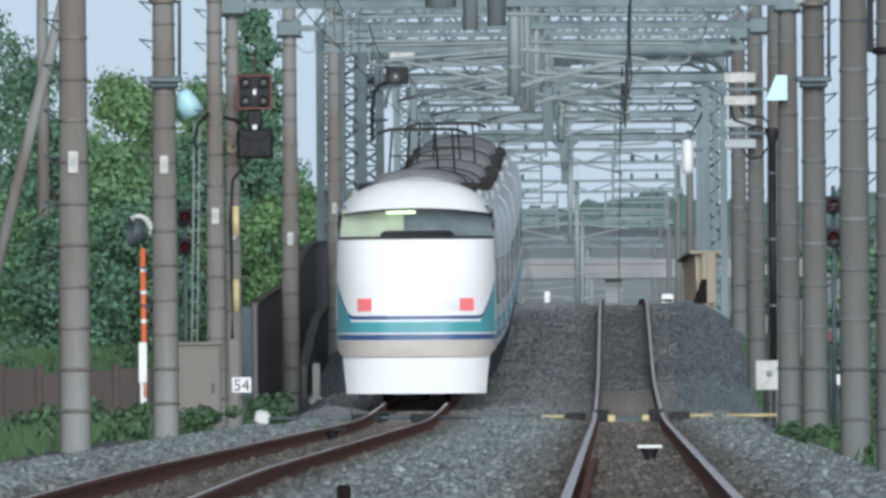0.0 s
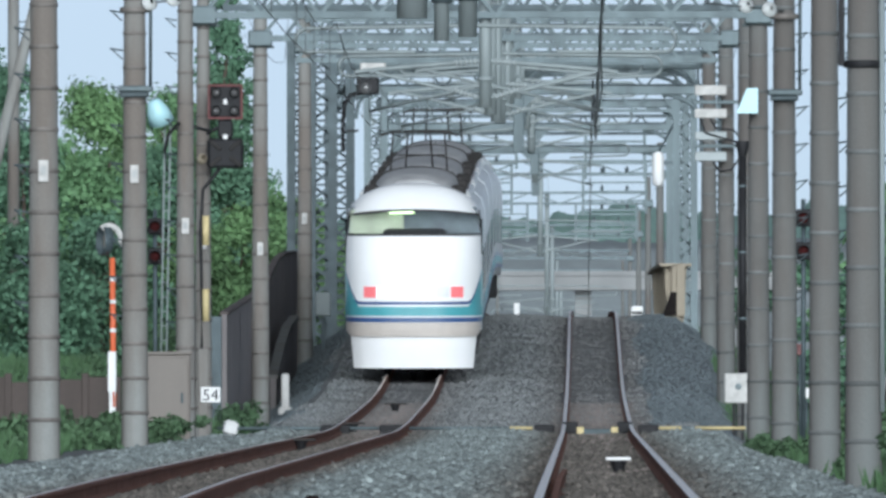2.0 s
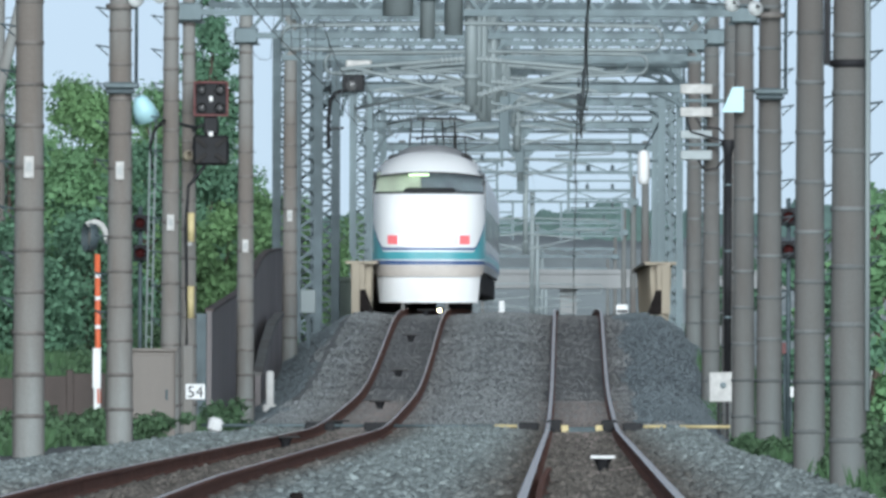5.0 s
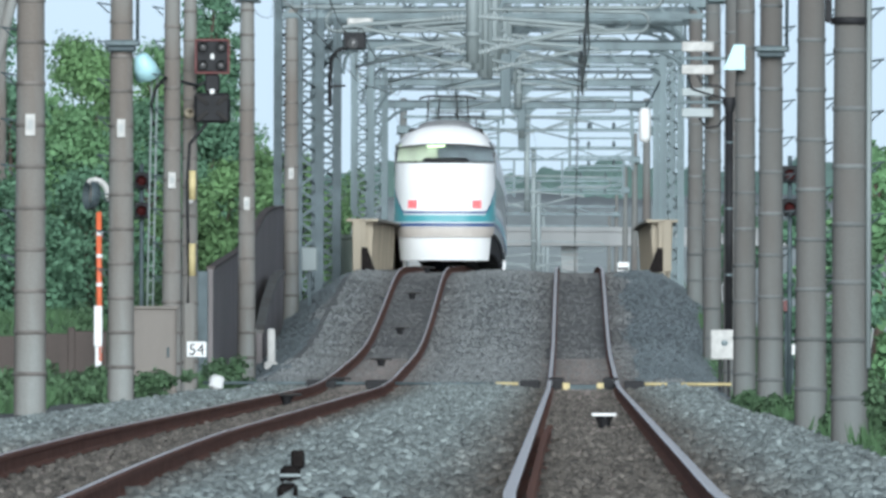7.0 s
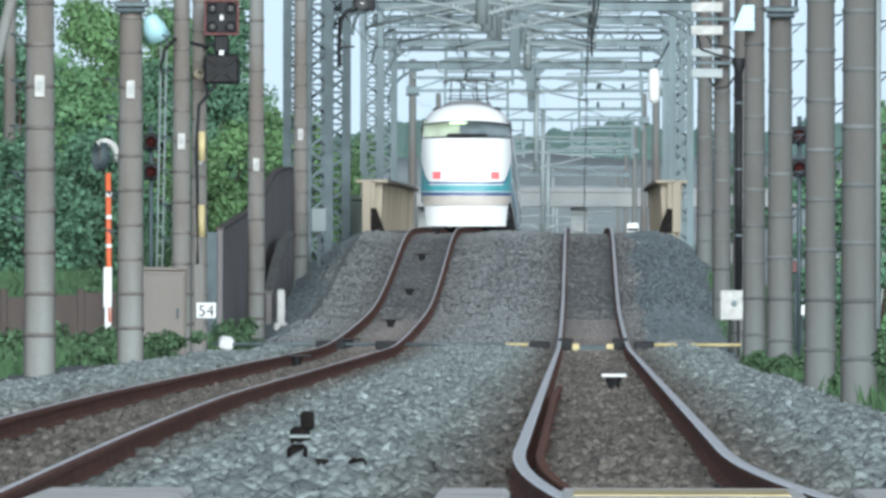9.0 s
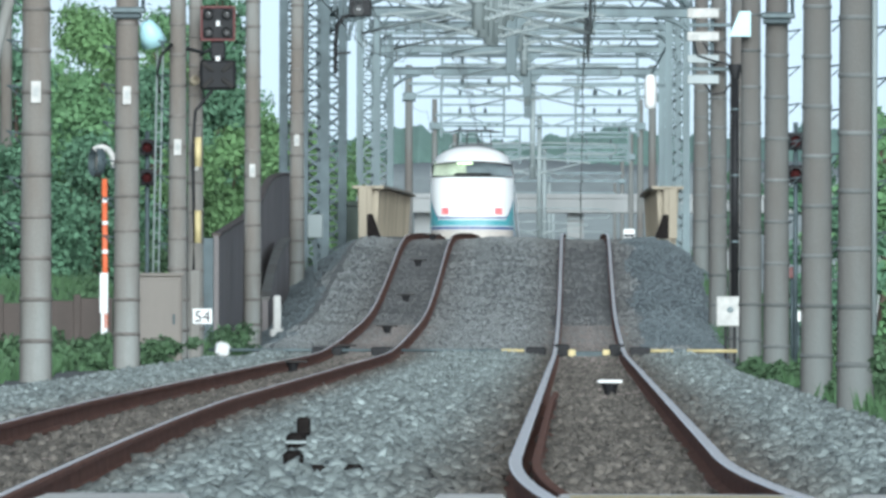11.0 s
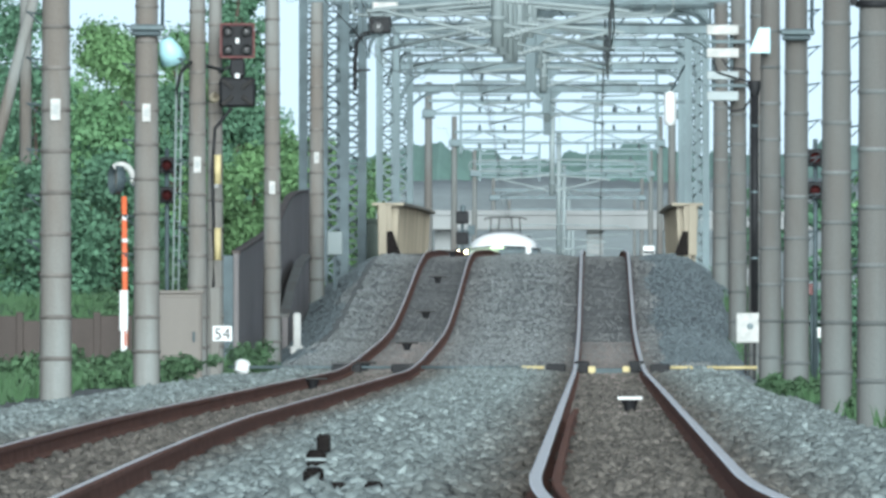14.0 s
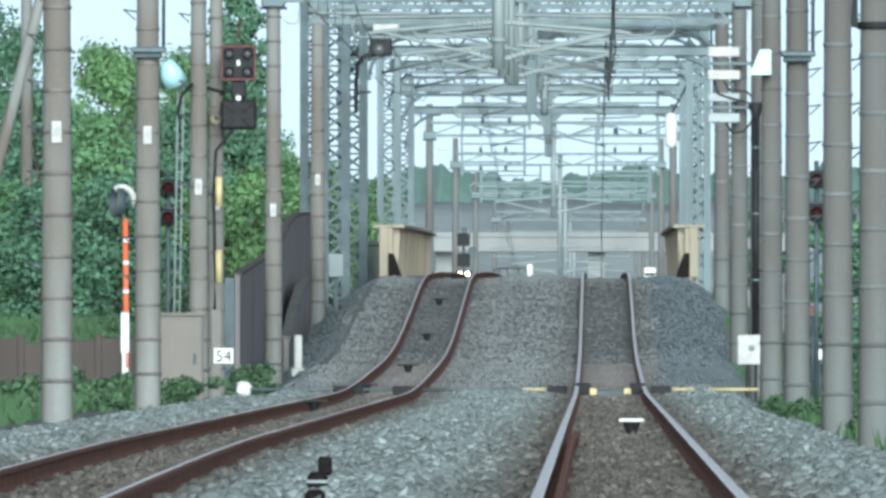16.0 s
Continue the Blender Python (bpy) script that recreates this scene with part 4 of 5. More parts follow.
def build_switch_duct():
    g = thing("cable_duct", RIGHT, 247.7, 0, "black cable duct and bracket box high on a pole", "cable duct")
    part("bracket_box", Shape().block(-0.27, 0.25, -0.28, 0.24, 5.12, 5.34, 0.02), BLACK, g)
    part("duct", Shape().block(-0.27, -0.20, -0.12, -0.02, 4.2, 5.2, 0.01), BLACK, g)
    part("clamp", Shape().lathe([(0.2, -0.04), (0.215, -0.03), (0.215, 0.03), (0.2, 0.04)], pose(0, 0, 4.22)), BLACK, g)
    part("arm", Shape().block(-0.9, 0.25, -0.05, 0.05, 5.42, 5.5, 0.01), GALV_DARK, g)
    part("tie", Shape().tube((0.2, -0.1, 0.5), (0.2, -0.1, 5.1), 0.03, n=8), PIPE, g)


build_switch_duct()


# ---- things in and beside the tracks ----
def build_cross_pipe():
    y = 392.0
    p = thing("crossing_pipe", 0, y, 0, "yellow and black cable pipe laid across both tracks", "cable pipe")
    z = 0.01
    for x0, x1, mat in ((-6.2, -3.0, GALV), (-2.95, -1.28, GALV), (-1.24, -0.86, YELLOW), (1.28, 1.66, YELLOW), (1.9, 2.75, YELLOW), (1.68, 1.88, GALV)):
        part("pipe_length", Shape().tube((x0, 0, z), (x1, 0, z), 0.028, n=8), mat, p)
    for x, w, h in ((-0.66, 0.34, 0.10), (-0.22, 0.26, 0.15), (0.7, 0.26, 0.15), (1.1, 0.34, 0.10), (-4.2, 0.5, 0.1), (-3.25, 0.4, 0.1)):
        part("clamp_block", Shape().block(x - w / 2, x + w / 2, -0.1, 0.1, z - 0.10, z - 0.04 + h, 0.02), BLACK, p, "black clamp block")
    part("sensor_bar", Shape().block(-0.2, 0.68, -0.06, 0.06, -0.1, -0.0, 0.015), GALV_DARK, p)
    for x in (-0.05, 0.53):
        part("yellow_block", Shape().block(x - 0.06, x + 0.06, -0.12, 0.06, -0.12, 0.03, 0.01), YELLOW, p)


build_cross_pipe()


def build_marker(x, y, w, mat, label):
    m = thing("track_marker", x, y, rail_z(y), label, "track marker", "track markers")
    part("plate", Shape().block(-w / 2, w / 2, -0.15, 0.15, -0.03, 0.005, 0.008), mat, m)
    part("stand", Shape().lathe([(0.05, -0.2), (0.07, -0.1), (0.10, -0.03)], n=10), BLACK, m)


build_marker(0.38, 250.6, 0.27, WHITE, "white plate on a black stand between the rails")
for y in (585, 530, 492, 443, 397, 328):
    build_marker(-3.6 if y > 400 else -3.95 + (0.0 if y > 350 else -0.05), y, 0.42, UNDER, "dark flat beacon plate between the rails")


def build_stake():
    s = thing("track_stake", -1.705, 141.4, ground_z(-1.66, 141.4), "stack of black relay blocks on the ballast", "relay block")
    part("post", Shape().block(0.005, 0.09, 0, 0.1, 0.13, 0.245, 0.015), MATT, s)
    part("block", Shape().block(-0.06, 0.065, -0.1, 0.1, -0.1, 0.15, 0.025), MATT, s)
    part("band", Shape().block(-0.063, 0.068, -0.13, -0.1, 0.08, 0.10, 0.004), PIPE, s, "pale strap")
    part("foot", Shape().block(0.075, 0.19, -12.2, -11.9, -0.06, 0.12, 0.025), MATT, s)
    for dx, dy in ((0.336, -18.5), (0.525, -18.0)):
        part("cover", Shape().block(dx - 0.05, dx + 0.05, dy, dy + 0.15, -0.04, 0.085, 0.02), MATT, s)


build_stake()


def build_crossing_deck():
    d = thing("crossing_deck", 0, 0, 0, "pale concrete level crossing deck with a yellow edge line", "level crossing", kind="structure")
    for x0, x1 in ((-9.0, -3.75), (-3.5, -2.55), (-2.34, -1.7), (-0.62, -0.3), (-0.08, 0.98), (1.2, 7.0)):
        part("deck_panel", Shape().block(x0, x1, 76.0, 102.0, -0.2, 0.012, 0.02), DECK, d)
    part("edge_line", Shape().box(-0.02, 0.9, 98.0, 100.6, 0.012, 0.018), YELLOW, d)


build_crossing_deck()


# ---- far end ----
def build_far_signal():
    x, y = -5.25, 916.5
    b = ground_z(x, y)
    s = thing("colour_light_signal", x, y, b, "two dark signal heads on a mast with two lit warm lamps", "railway signal")
    part("mast", Shape().tube((0, 0.1, -0.3), (0, 0.1, 5.2 - b), 0.06), GALV, s)
    for z, w in ((4.8, 0.5), (3.98, 0.5)):
        part("head", Shape().block(-w / 2, w / 2, -0.1, 0.1, z - b - 0.25, z - b + 0.25, 0.04), BLACK, s, "black signal head")
    part("top_lamp", Shape().lathe([(0.1, 0), (0.1, 0.2), (0.04, 0.24)], pose(0.02, 0, 5.05 - b)), GALV, s)
    part("side_arm", Shape().block(0.2, 0.5, -0.03, 0.03, 4.1 - b, 4.5 - b, 0.02), GALV_DARK, s)
    for dx in (-0.15, 0.16):
        part("lamp", Shape().lathe([(0.001, -0.03), (0.06, -0.02), (0.075, 0)], pose(dx, -0.08, 3.44 - b, -90)), LAMP_WARM, s, "lit warm white lamp")
    part("lamp_bar", Shape().block(-0.3, 0.32, -0.04, 0.06, 3.34 - b, 3.54 - b, 0.01), BLACK, s)


build_far_signal()


def build_overpass():
    o = thing("overpass", 0, 1365, 0, "long pale concrete road overpass far behind the bridge", "overpass", kind="structure")
    part("deck", Shape().block(-40, 40, 0, 6, 6.0, 6.9, 0.05), ROADWAY, o)
    part("parapet", Shape().block(-40, 40, -0.1, 0.1, 6.85, 7.15, 0.03), ROADWAY, o)
    for x in range(-36, 40, 9):
        part("pier", Shape().block(x - 0.5, x + 0.5, 1.5, 4.5, -3.0, 6.0, 0.05), ROADWAY, o)


build_overpass()


def build_far_bits():
    s = thing("bridge_transformer", 2.35, 725.4, 0, "pale capsule transformer hung on a bridge tower", "transformer")
    part("tank", Shape().lathe([(0.05, 6.85), (0.16, 6.9), (0.19, 7.05), (0.19, 7.75), (0.15, 7.9), (0.05, 7.95)]), WHITE, s)
    part("bracket", Shape().bar((0, 0, 7.6), (0.8, 0, 7.6), 0.07, 0.07), GALV_DARK, s)
    part("hanger", Shape().bar((0, 0, 7.9), (0.6, 0.6, 9.0), 0.05, 0.05), GALV_DARK, s)
    s = thing("gantry_signal", -5.45, 586.76, 0, "black signal unit hung from the bridge gantry", "railway signal")
    part("case", Shape().block(-0.3, 0.28, -0.2, 0.1, 8.05, 8.5, 0.04), BLACK, s)
    part("lens", Shape().lathe([(0.001, -0.03), (0.12, -0.02), (0.14, 0)], pose(-0.06, -0.2, 8.2, -90)), LAMP_OFF, s)
    part("cover", Shape().block(-0.2, 0.45, -0.25, 0.15, 8.62, 8.9, 0.04), PLATE, s, "pale box on the signal unit")
    part("cable_riser", Shape().path([(-0.2, -0.1, 8.1), (-0.45, -0.1, 8.02), (-0.6, -0.1, 7.8), (-0.64, -0.1, 7.3), (-0.64, -0.1, 6.6)], 0.06), BLACK, s, "black cable riser")
    part("riser_arm", Shape().bar((-0.7, -0.1, 7.1), (-0.25, -0.1, 7.13), 0.05, 0.06), BLACK, s)
    part("hanger", Shape().bar((0, 0, 8.0), (0, 0, 9.3), 0.09, 0.09), GALV_DARK, s)
    s = thing("distance_post", -2.35, 819, ground_z(-2.35, 819), "small white post between the tracks", "marker post")
    part("post", Shape().block(-0.1, 0.1, 0, 0.1, -0.2, 1.8, 0.02), WHITE, s)
    s = thing("white_cabinet", 2.0, 858, ground_z(2.0, 858), "white slatted equipment cabinet beside the track", "cabinet")
    part("body", Shape().block(-0.22, 0.22, 0, 0.4, 0, 2.6, 0.03), WHITE, s)
    part("slot", Shape().block(-0.2, 0.2, -0.01, 0.02, 2.3, 2.4, 0.004), BLACK, s)


build_far_bits()


# ---- plants ----
def leaf_mesh(name, centres, normals, size, mat, rng):
    """Many small pointed leaves, one quad each, bent off the given directions."""
    n = len(centres)
    nor = normals + rng.normal(0, 0.8, (n, 3))
    nor /= np.linalg.norm(nor, axis=1)[:, None]
    ref = rng.normal(0, 1, (n, 3))
    u = np.cross(nor, ref)
    u /= np.linalg.norm(u, axis=1)[:, None]
    v = np.cross(nor, u)
    s = (size * rng.uniform(0.6, 1.4, n))[:, None]
    pts = np.stack([centres - u * s, centres - v * s * 0.55, centres + u * s, centres + v * s * 0.55], 1).reshape(-1, 3)
    me = bpy.data.meshes.new(name)
    me.vertices.add(4 * n)
    me.vertices.foreach_set("co", pts.ravel())
    me.loops.add(4 * n)
    me.loops.foreach_set("vertex_index", np.arange(4 * n))
    me.polygons.add(n)
    me.polygons.foreach_set("loop_start", np.arange(n) * 4)
    me.polygons.foreach_set("loop_total", np.full(n, 4))
    me.materials.append(mat)
    me.update(calc_edges=True)
    return me


def clumps(rng, count, rx, ry, z0, z1, lean=0.0, taper=0.5):
    """Centres and radii of leaf clumps that fill an uneven crown."""
    out = []
    for _ in range(count):
        h = rng.uniform(0, 1)
        w = math.sqrt(max(0.05, 1 - (2 * h - 1 + 0.15) ** 2)) * (1 - taper * h * 0.5)
        a, r = rng.uniform(0, 2 * math.pi), math.sqrt(rng.uniform(0.1, 1))
        out.append((rx * w * r * math.cos(a) + lean * h, ry * w * r * math.sin(a), z0 + (z1 - z0) * h, rng.uniform(0.22, 0.45) * min(rx, 2.0) * (1.1 - 0.4 * h)))
    return out


def crown_mesh(name, seed, balls, per, size, mat):
    rng = np.random.default_rng(seed)
    cs, ns = [], []
    for x, y, z, r in balls:
        d = rng.normal(0, 1, (per, 3))
        d /= np.linalg.norm(d, axis=1)[:, None]
        rad = r * rng.uniform(0.35, 1.35, (per, 1)) * np.array([1.15, 1.15, 0.8])
        cs.append(np.array([x, y, z]) + d * rad)
        ns.append(d + np.array([0, 0, 0.5]))
    return leaf_mesh(name, np.concatenate(cs), np.concatenate(ns), size, mat, rng)


def build_tree(x, y, top, rx, mat, label, seed, trunk=0.16, low=0.35, count=26, per=170, size=0.12, lean=0.0, taper=0.5):
    b = ground_z(x, y)
    h = top - b
    rng = np.random.default_rng(seed + 500)
    t = thing("tree", x, y, b, label, "tree", "trees")
    tr = Shape()
    pts = [(lean * k / 5 + rng.normal(0, 0.06), rng.normal(0, 0.06), h * 0.9 * k / 5 - 0.2) for k in range(6)]
    for k in range(5):
        tr.tube(pts[k], pts[k + 1], trunk * (1 - k / 6), trunk * (1 - (k + 1) / 6), 8, caps=False)
    part("trunk", tr, BARK, t)
    balls = clumps(rng, count, rx, rx * 0.8, h * low, h * 0.96, lean, taper)
    for bx, by, bz, br in balls[:9]:
        zz = max(h * 0.25, bz - 0.8)
        part("limb", Shape().tube((lean * zz / h, 0, zz), (bx, by, bz), trunk * 0.3, trunk * 0.1, 6, caps=False), BARK, t)
    ob = new("crown", crown_mesh("crown", seed, balls, per, size, mat))
    ob.parent = t
    return t


WOODS = (  # x, y, top, radius, leaf, seed
    (-14.6, 725.4, 9.0, 1.8, 1), (-12.9, 733.2, 8.6, 1.8, 1), (-16.4, 721.5, 7.6, 2.0, 0), (-11.4, 729.3, 8.6, 1.5, 0), (-13.7, 705.9, 7.4, 1.9, 0), (-18.3, 711.8, 9.0, 2.4, 2), (-10.0, 733.2, 6.2, 1.5, 1), (-8.7, 741, 6.0, 1.3, 1), (-11.0, 713.7, 6.3, 1.6, 0), (-9.3, 705.9, 4.9, 1.5, 1),
    (-17.4, 633.8, 11.5, 2.2, 2), (-19.2, 672.8, 12.5, 2.6, 2), (-15.6, 663, 7.0, 1.5, 0), (-14.4, 682.5, 8.7, 1.6, 1), (-13.4, 653.2, 8.2, 1.35, 1),
    (-12.3, 686.4, 8.7, 1.5, 0), (-15.0, 620.1, 6.8, 1.8, 2), (-13.2, 614.2, 6.3, 1.5, 0), (-11.6, 633.8, 6.6, 1.5, 2), (-16.5, 604.5, 5.0, 1.7, 0),
    (-11.0, 672.8, 8.2, 1.1, 1), (-9.4, 672.8, 5.9, 1.3, 1), (-8.6, 686.4, 5.6, 1.1, 1), (-10.3, 620.1, 4.6, 1.2, 1), (-9.2, 627.9, 5.0, 1.2, 1), (-12.2, 585, 4.6, 1.4, 2),
    (-13.9, 581.1, 4.2, 1.4, 2), (-17.6, 585, 6.0, 1.8, 2), (-8.2, 653.2, 4.8, 1.0, 1), (-7.6, 819, 6.0, 1.3, 1), (-8.3, 776.1, 5.2, 1.2, 1))
for i, (x, y, top, rx, leaf) in enumerate(WOODS):
    build_tree(x, y, 1.1 * top, 1.25 * rx, (LEAF_A, LEAF_B, LEAF_C)[leaf],
               ("leafy mid-green broadleaf tree behind the line", "yellow-green broadleaf tree in evening light", "dense dark green tree behind the fence")[leaf],
               i, low=0.03 if top < 8 else 0.12, per=260, count=44, size=0.082)
build_tree(-10.25, 663, 12.2, 1.15, LEAF_C, "tall sparse dark tree with open crown", 77, trunk=0.12, low=0.3, count=64, per=170, size=0.09, taper=0.9)
build_tree(4.7, 643.5, 5.3, 0.75, LEAF_C, "small dark tree behind the poles", 78, low=0.3, count=14)
for i, (x, y, top) in enumerate(((5.4, 526.5, 4.6), (6.3, 510.9, 5.2), (5.6, 477.8, 3.0), (7.2, 546, 5.4))):
    build_tree(x, y, top, 1.0, (LEAF_C, LEAF_A)[i % 2], "dark green tree behind the pole row", 90 + i, low=0.05, count=18, per=120)


def build_bush(x, y, r, h, mat, seed, size=0.05, label="low green bush beside the ballast"):
    b = ground_z(x, y)
    rng = np.random.default_rng(seed + 900)
    balls = [(rng.normal(0, r * 0.5), rng.normal(0, r * 0.5), rng.uniform(0.1, 0.75) * h, rng.uniform(0.25, 0.45) * min(r, h)) for _ in range(9)]
    t = thing("bush", x, y, b, label, "bush", "bushes")
    ob = new("foliage", crown_mesh("foliage", seed, balls, 150, size, mat))
    ob.parent = t
    st = Shape()
    for k in range(4):
        st.tube((0, 0, -0.1), balls[k][:3], 0.015, 0.006, 5, caps=False)
    part("stems", st, BARK, t)


BUSHES = ((-7.3, 356.8, 0.45, 0.55, 0), (-7.7, 351, 0.45, 0.5, 1), (-8.2, 358.8, 0.5, 0.6, 0), (-6.35, 354.9, 0.35, 0.62, 2), (-6.95, 343.2, 0.3, 0.35, 1), (-8.6, 341.2, 0.5, 0.45, 1),
          (-9.0, 327.6, 0.5, 0.35, 0), (-5.95, 395.8, 0.35, 0.45, 0), (-6.0, 407.6, 0.4, 0.6, 1), (-7.1, 292.5, 0.3, 0.25, 1), (-6.8, 323.7, 0.3, 0.3, 0),
          (-8.1, 452.4, 0.8, 2.6, 2), (-8.6, 468, 0.9, 3.3, 2), (-8.9, 440.7, 0.8, 1.8, 0),
          (2.9, 335.4, 0.25, 0.35, 0), (3.2, 312, 0.3, 0.5, 0), (3.3, 274.9, 0.3, 0.4, 0), (3.45, 230.1, 0.35, 0.75, 0), (3.5, 249.6, 0.3, 0.6, 1), (3.6, 292.5, 0.3, 0.7, 0), (4.0, 331.5, 0.5, 1.2, 0), (2.75, 360.8, 0.25, 0.3, 1), (3.2, 210.6, 0.25, 0.3, 0))
for i, (x, y, r, h, leaf) in enumerate(BUSHES):
    build_bush(x, y, r, h, LEAF_BUSH, i)


def build_far_woods():
    def swell(x, k):
        low = 0.6 * math.sin(x * 0.35 + k) + 0.5 * noise.noise((x * 0.3, k, 1.7))
        return low + 0.45 * noise.noise((x * 1.1, k, 4.2)) + 0.3 * noise.noise((x * 2.9, k, 7.1))
    rows = []
    for y, k in ((1900, 0.0), (1925, 0.6), (1938, 0.75), (1950, 0.87), (1962, 0.94), (1974, 0.98), (1985, 1.0)):
        rows.append([(x * 0.2, y + 6 * noise.noise((x * 0.2, y, 2.2)), -2.5 + k * (17.6 + swell(x * 0.2, 0)) + 0.5 * noise.noise((x * 0.16, y * 0.3, 5))) for x in range(-350, 351)])
    tagged(part("far_woods", Shape().grid(rows), LEAF_FAR_HAZE), "line of distant woods behind the overpass, haze painted into the green", "woods", kind="stuff")
    # added grey bank, fills the hazy distance below the woods
    rows = [[(x * 0.5, y, -2.5 + k * (14.6 + 0.4 * swell(x * 0.5, 3))) for x in range(-140, 141)] for y, k in ((1800, 0.0), (1850, 0.9), (1880, 1.0), (1884, 0.9))]
    tagged(part("far_bank", Shape().grid(rows), FAR_BANK_HAZE), "added grey gravel bank below the distant woods, haze painted into its colour", "bank", kind="structure")


build_far_woods()


def build_stones(slope=False, hump=False):
    """Loose crushed stone: small angular lumps over the near bed."""
    rng = np.random.default_rng(11)
    base = np.array([(0, 0, 1), (0.9, 0, 0.4), (0.28, 0.85, 0.45), (-0.72, 0.53, 0.4), (-0.72, -0.53, 0.45), (0.28, -0.85, 0.4),
                     (0.72, 0.53, -0.4), (-0.28, 0.85, -0.4), (-0.9, 0, -0.4), (-0.28, -0.85, -0.4), (0.72, -0.53, -0.4)])
    tri = [(0, 1, 2), (0, 2, 3), (0, 3, 4), (0, 4, 5), (0, 5, 1), (1, 6, 2), (2, 6, 7), (2, 7, 3), (3, 7, 8), (3, 8, 4), (4, 8, 9), (4, 9, 5), (5, 9, 10), (5, 10, 1), (1, 10, 6)]
    pos = []
    for y0, y1, dens in ((395, 590, 16),) if hump else ((102, 166, 48), (166, 234, 36), (234, 322, 24), (322, 395, 18)):
        n = int((y1 - y0) * 8.7 * dens)
        p = np.stack([rng.uniform(-6.3, 2.9, n), rng.uniform(y0, y1, n), np.zeros(n)], 1)
        pos.append(p)
    if slope:
        n = 16000
        side = rng.uniform(0, 1, n) < 0.5
        pos = [np.stack([np.where(side, rng.uniform(0.9, 3.6, n), rng.uniform(-7.6, -4.9, n)), rng.uniform(406, 590, n), np.zeros(n)], 1)]
    pos = np.concatenate(pos)
    shift = {t: np.array([bend(y, t) for y in pos[:, 1]]) for t in TRACKS}
    keep = np.ones(len(pos), bool)
    for t in TRACKS:
        for s in (-0.566, 0.566):
            keep &= np.abs(pos[:, 0] - shift[t] - t - s) > 0.085
    inside = np.min([np.abs(pos[:, 0] - shift[t] - t) for t in TRACKS], 0) < 0.5
    keep &= ~(inside & (rng.uniform(0, 1, len(pos)) < 0.45))
    wob = np.array([noise.noise((a * 0.8, c * 0.05, 3)) for a, c in pos[:, :2]]) * 0.7
    on_slope = (pos[:, 1] > 406) & ((pos[:, 0] > 1.25 + 0.5 * wob) | (pos[:, 0] < -5.5 + wob))
    keep &= on_slope if slope else ~on_slope
    pos, inside = pos[keep], inside[keep]
    n = len(pos)
    size = rng.uniform(0.02, 0.055, n) * np.where(pos[:, 1] < 240, 1.3, 1.0) * np.where(inside, 0.7, 1.0) * np.where(pos[:, 1] > 395, 0.75, 1.0)
    pos[:, 2] = [ground_z(x, y) for x, y in pos[:, :2]]
    pos[:, 2] += size * 0.25
    ang = rng.uniform(0, 2 * math.pi, n)
    ca, sa = np.cos(ang), np.sin(ang)
    v = base[None] * rng.uniform(0.65, 1.25, (n, 11, 1)) * np.stack([rng.uniform(0.8, 1.5, n), rng.uniform(0.7, 1.1, n), rng.uniform(0.5, 1.0, n)], 1)[:, None]
    x = v[..., 0] * ca[:, None] - v[..., 1] * sa[:, None]
    y = v[..., 0] * sa[:, None] + v[..., 1] * ca[:, None]
    v = np.stack([x, y, v[..., 2] + rng.normal(0, 0.3, (n, 1)) * x], 2) * size[:, None, None] + pos[:, None]
    f = (np.array(tri)[None] + (np.arange(n) * 11)[:, None, None]).reshape(-1)
    me = bpy.data.meshes.new("ballast_stones")
    me.vertices.add(n * 11)
    me.vertices.foreach_set("co", v.ravel())
    me.loops.add(len(f))
    me.loops.foreach_set("vertex_index", f)
    me.polygons.add(len(f) // 3)
    me.polygons.foreach_set("loop_start", np.arange(len(f) // 3) * 3)
    me.polygons.foreach_set("loop_total", np.full(len(f) // 3, 3))
    me.materials.append(SLOPE_STONE if slope else HUMP_STONE if hump else STONE)
    me.update(calc_edges=True)
    tagged(new("slope_gravel" if slope else "ballast_stones", me), "dark gravel on the bank slopes" if slope else "fine grey ballast on the climb to the bridge, contrast lowered for haze" if hump else "loose grey crushed stone ballast, rust-brown near the rails", "gravel" if slope else "ballast", kind="stuff")


build_stones()
build_stones(hump=True)
build_stones(slope=True)


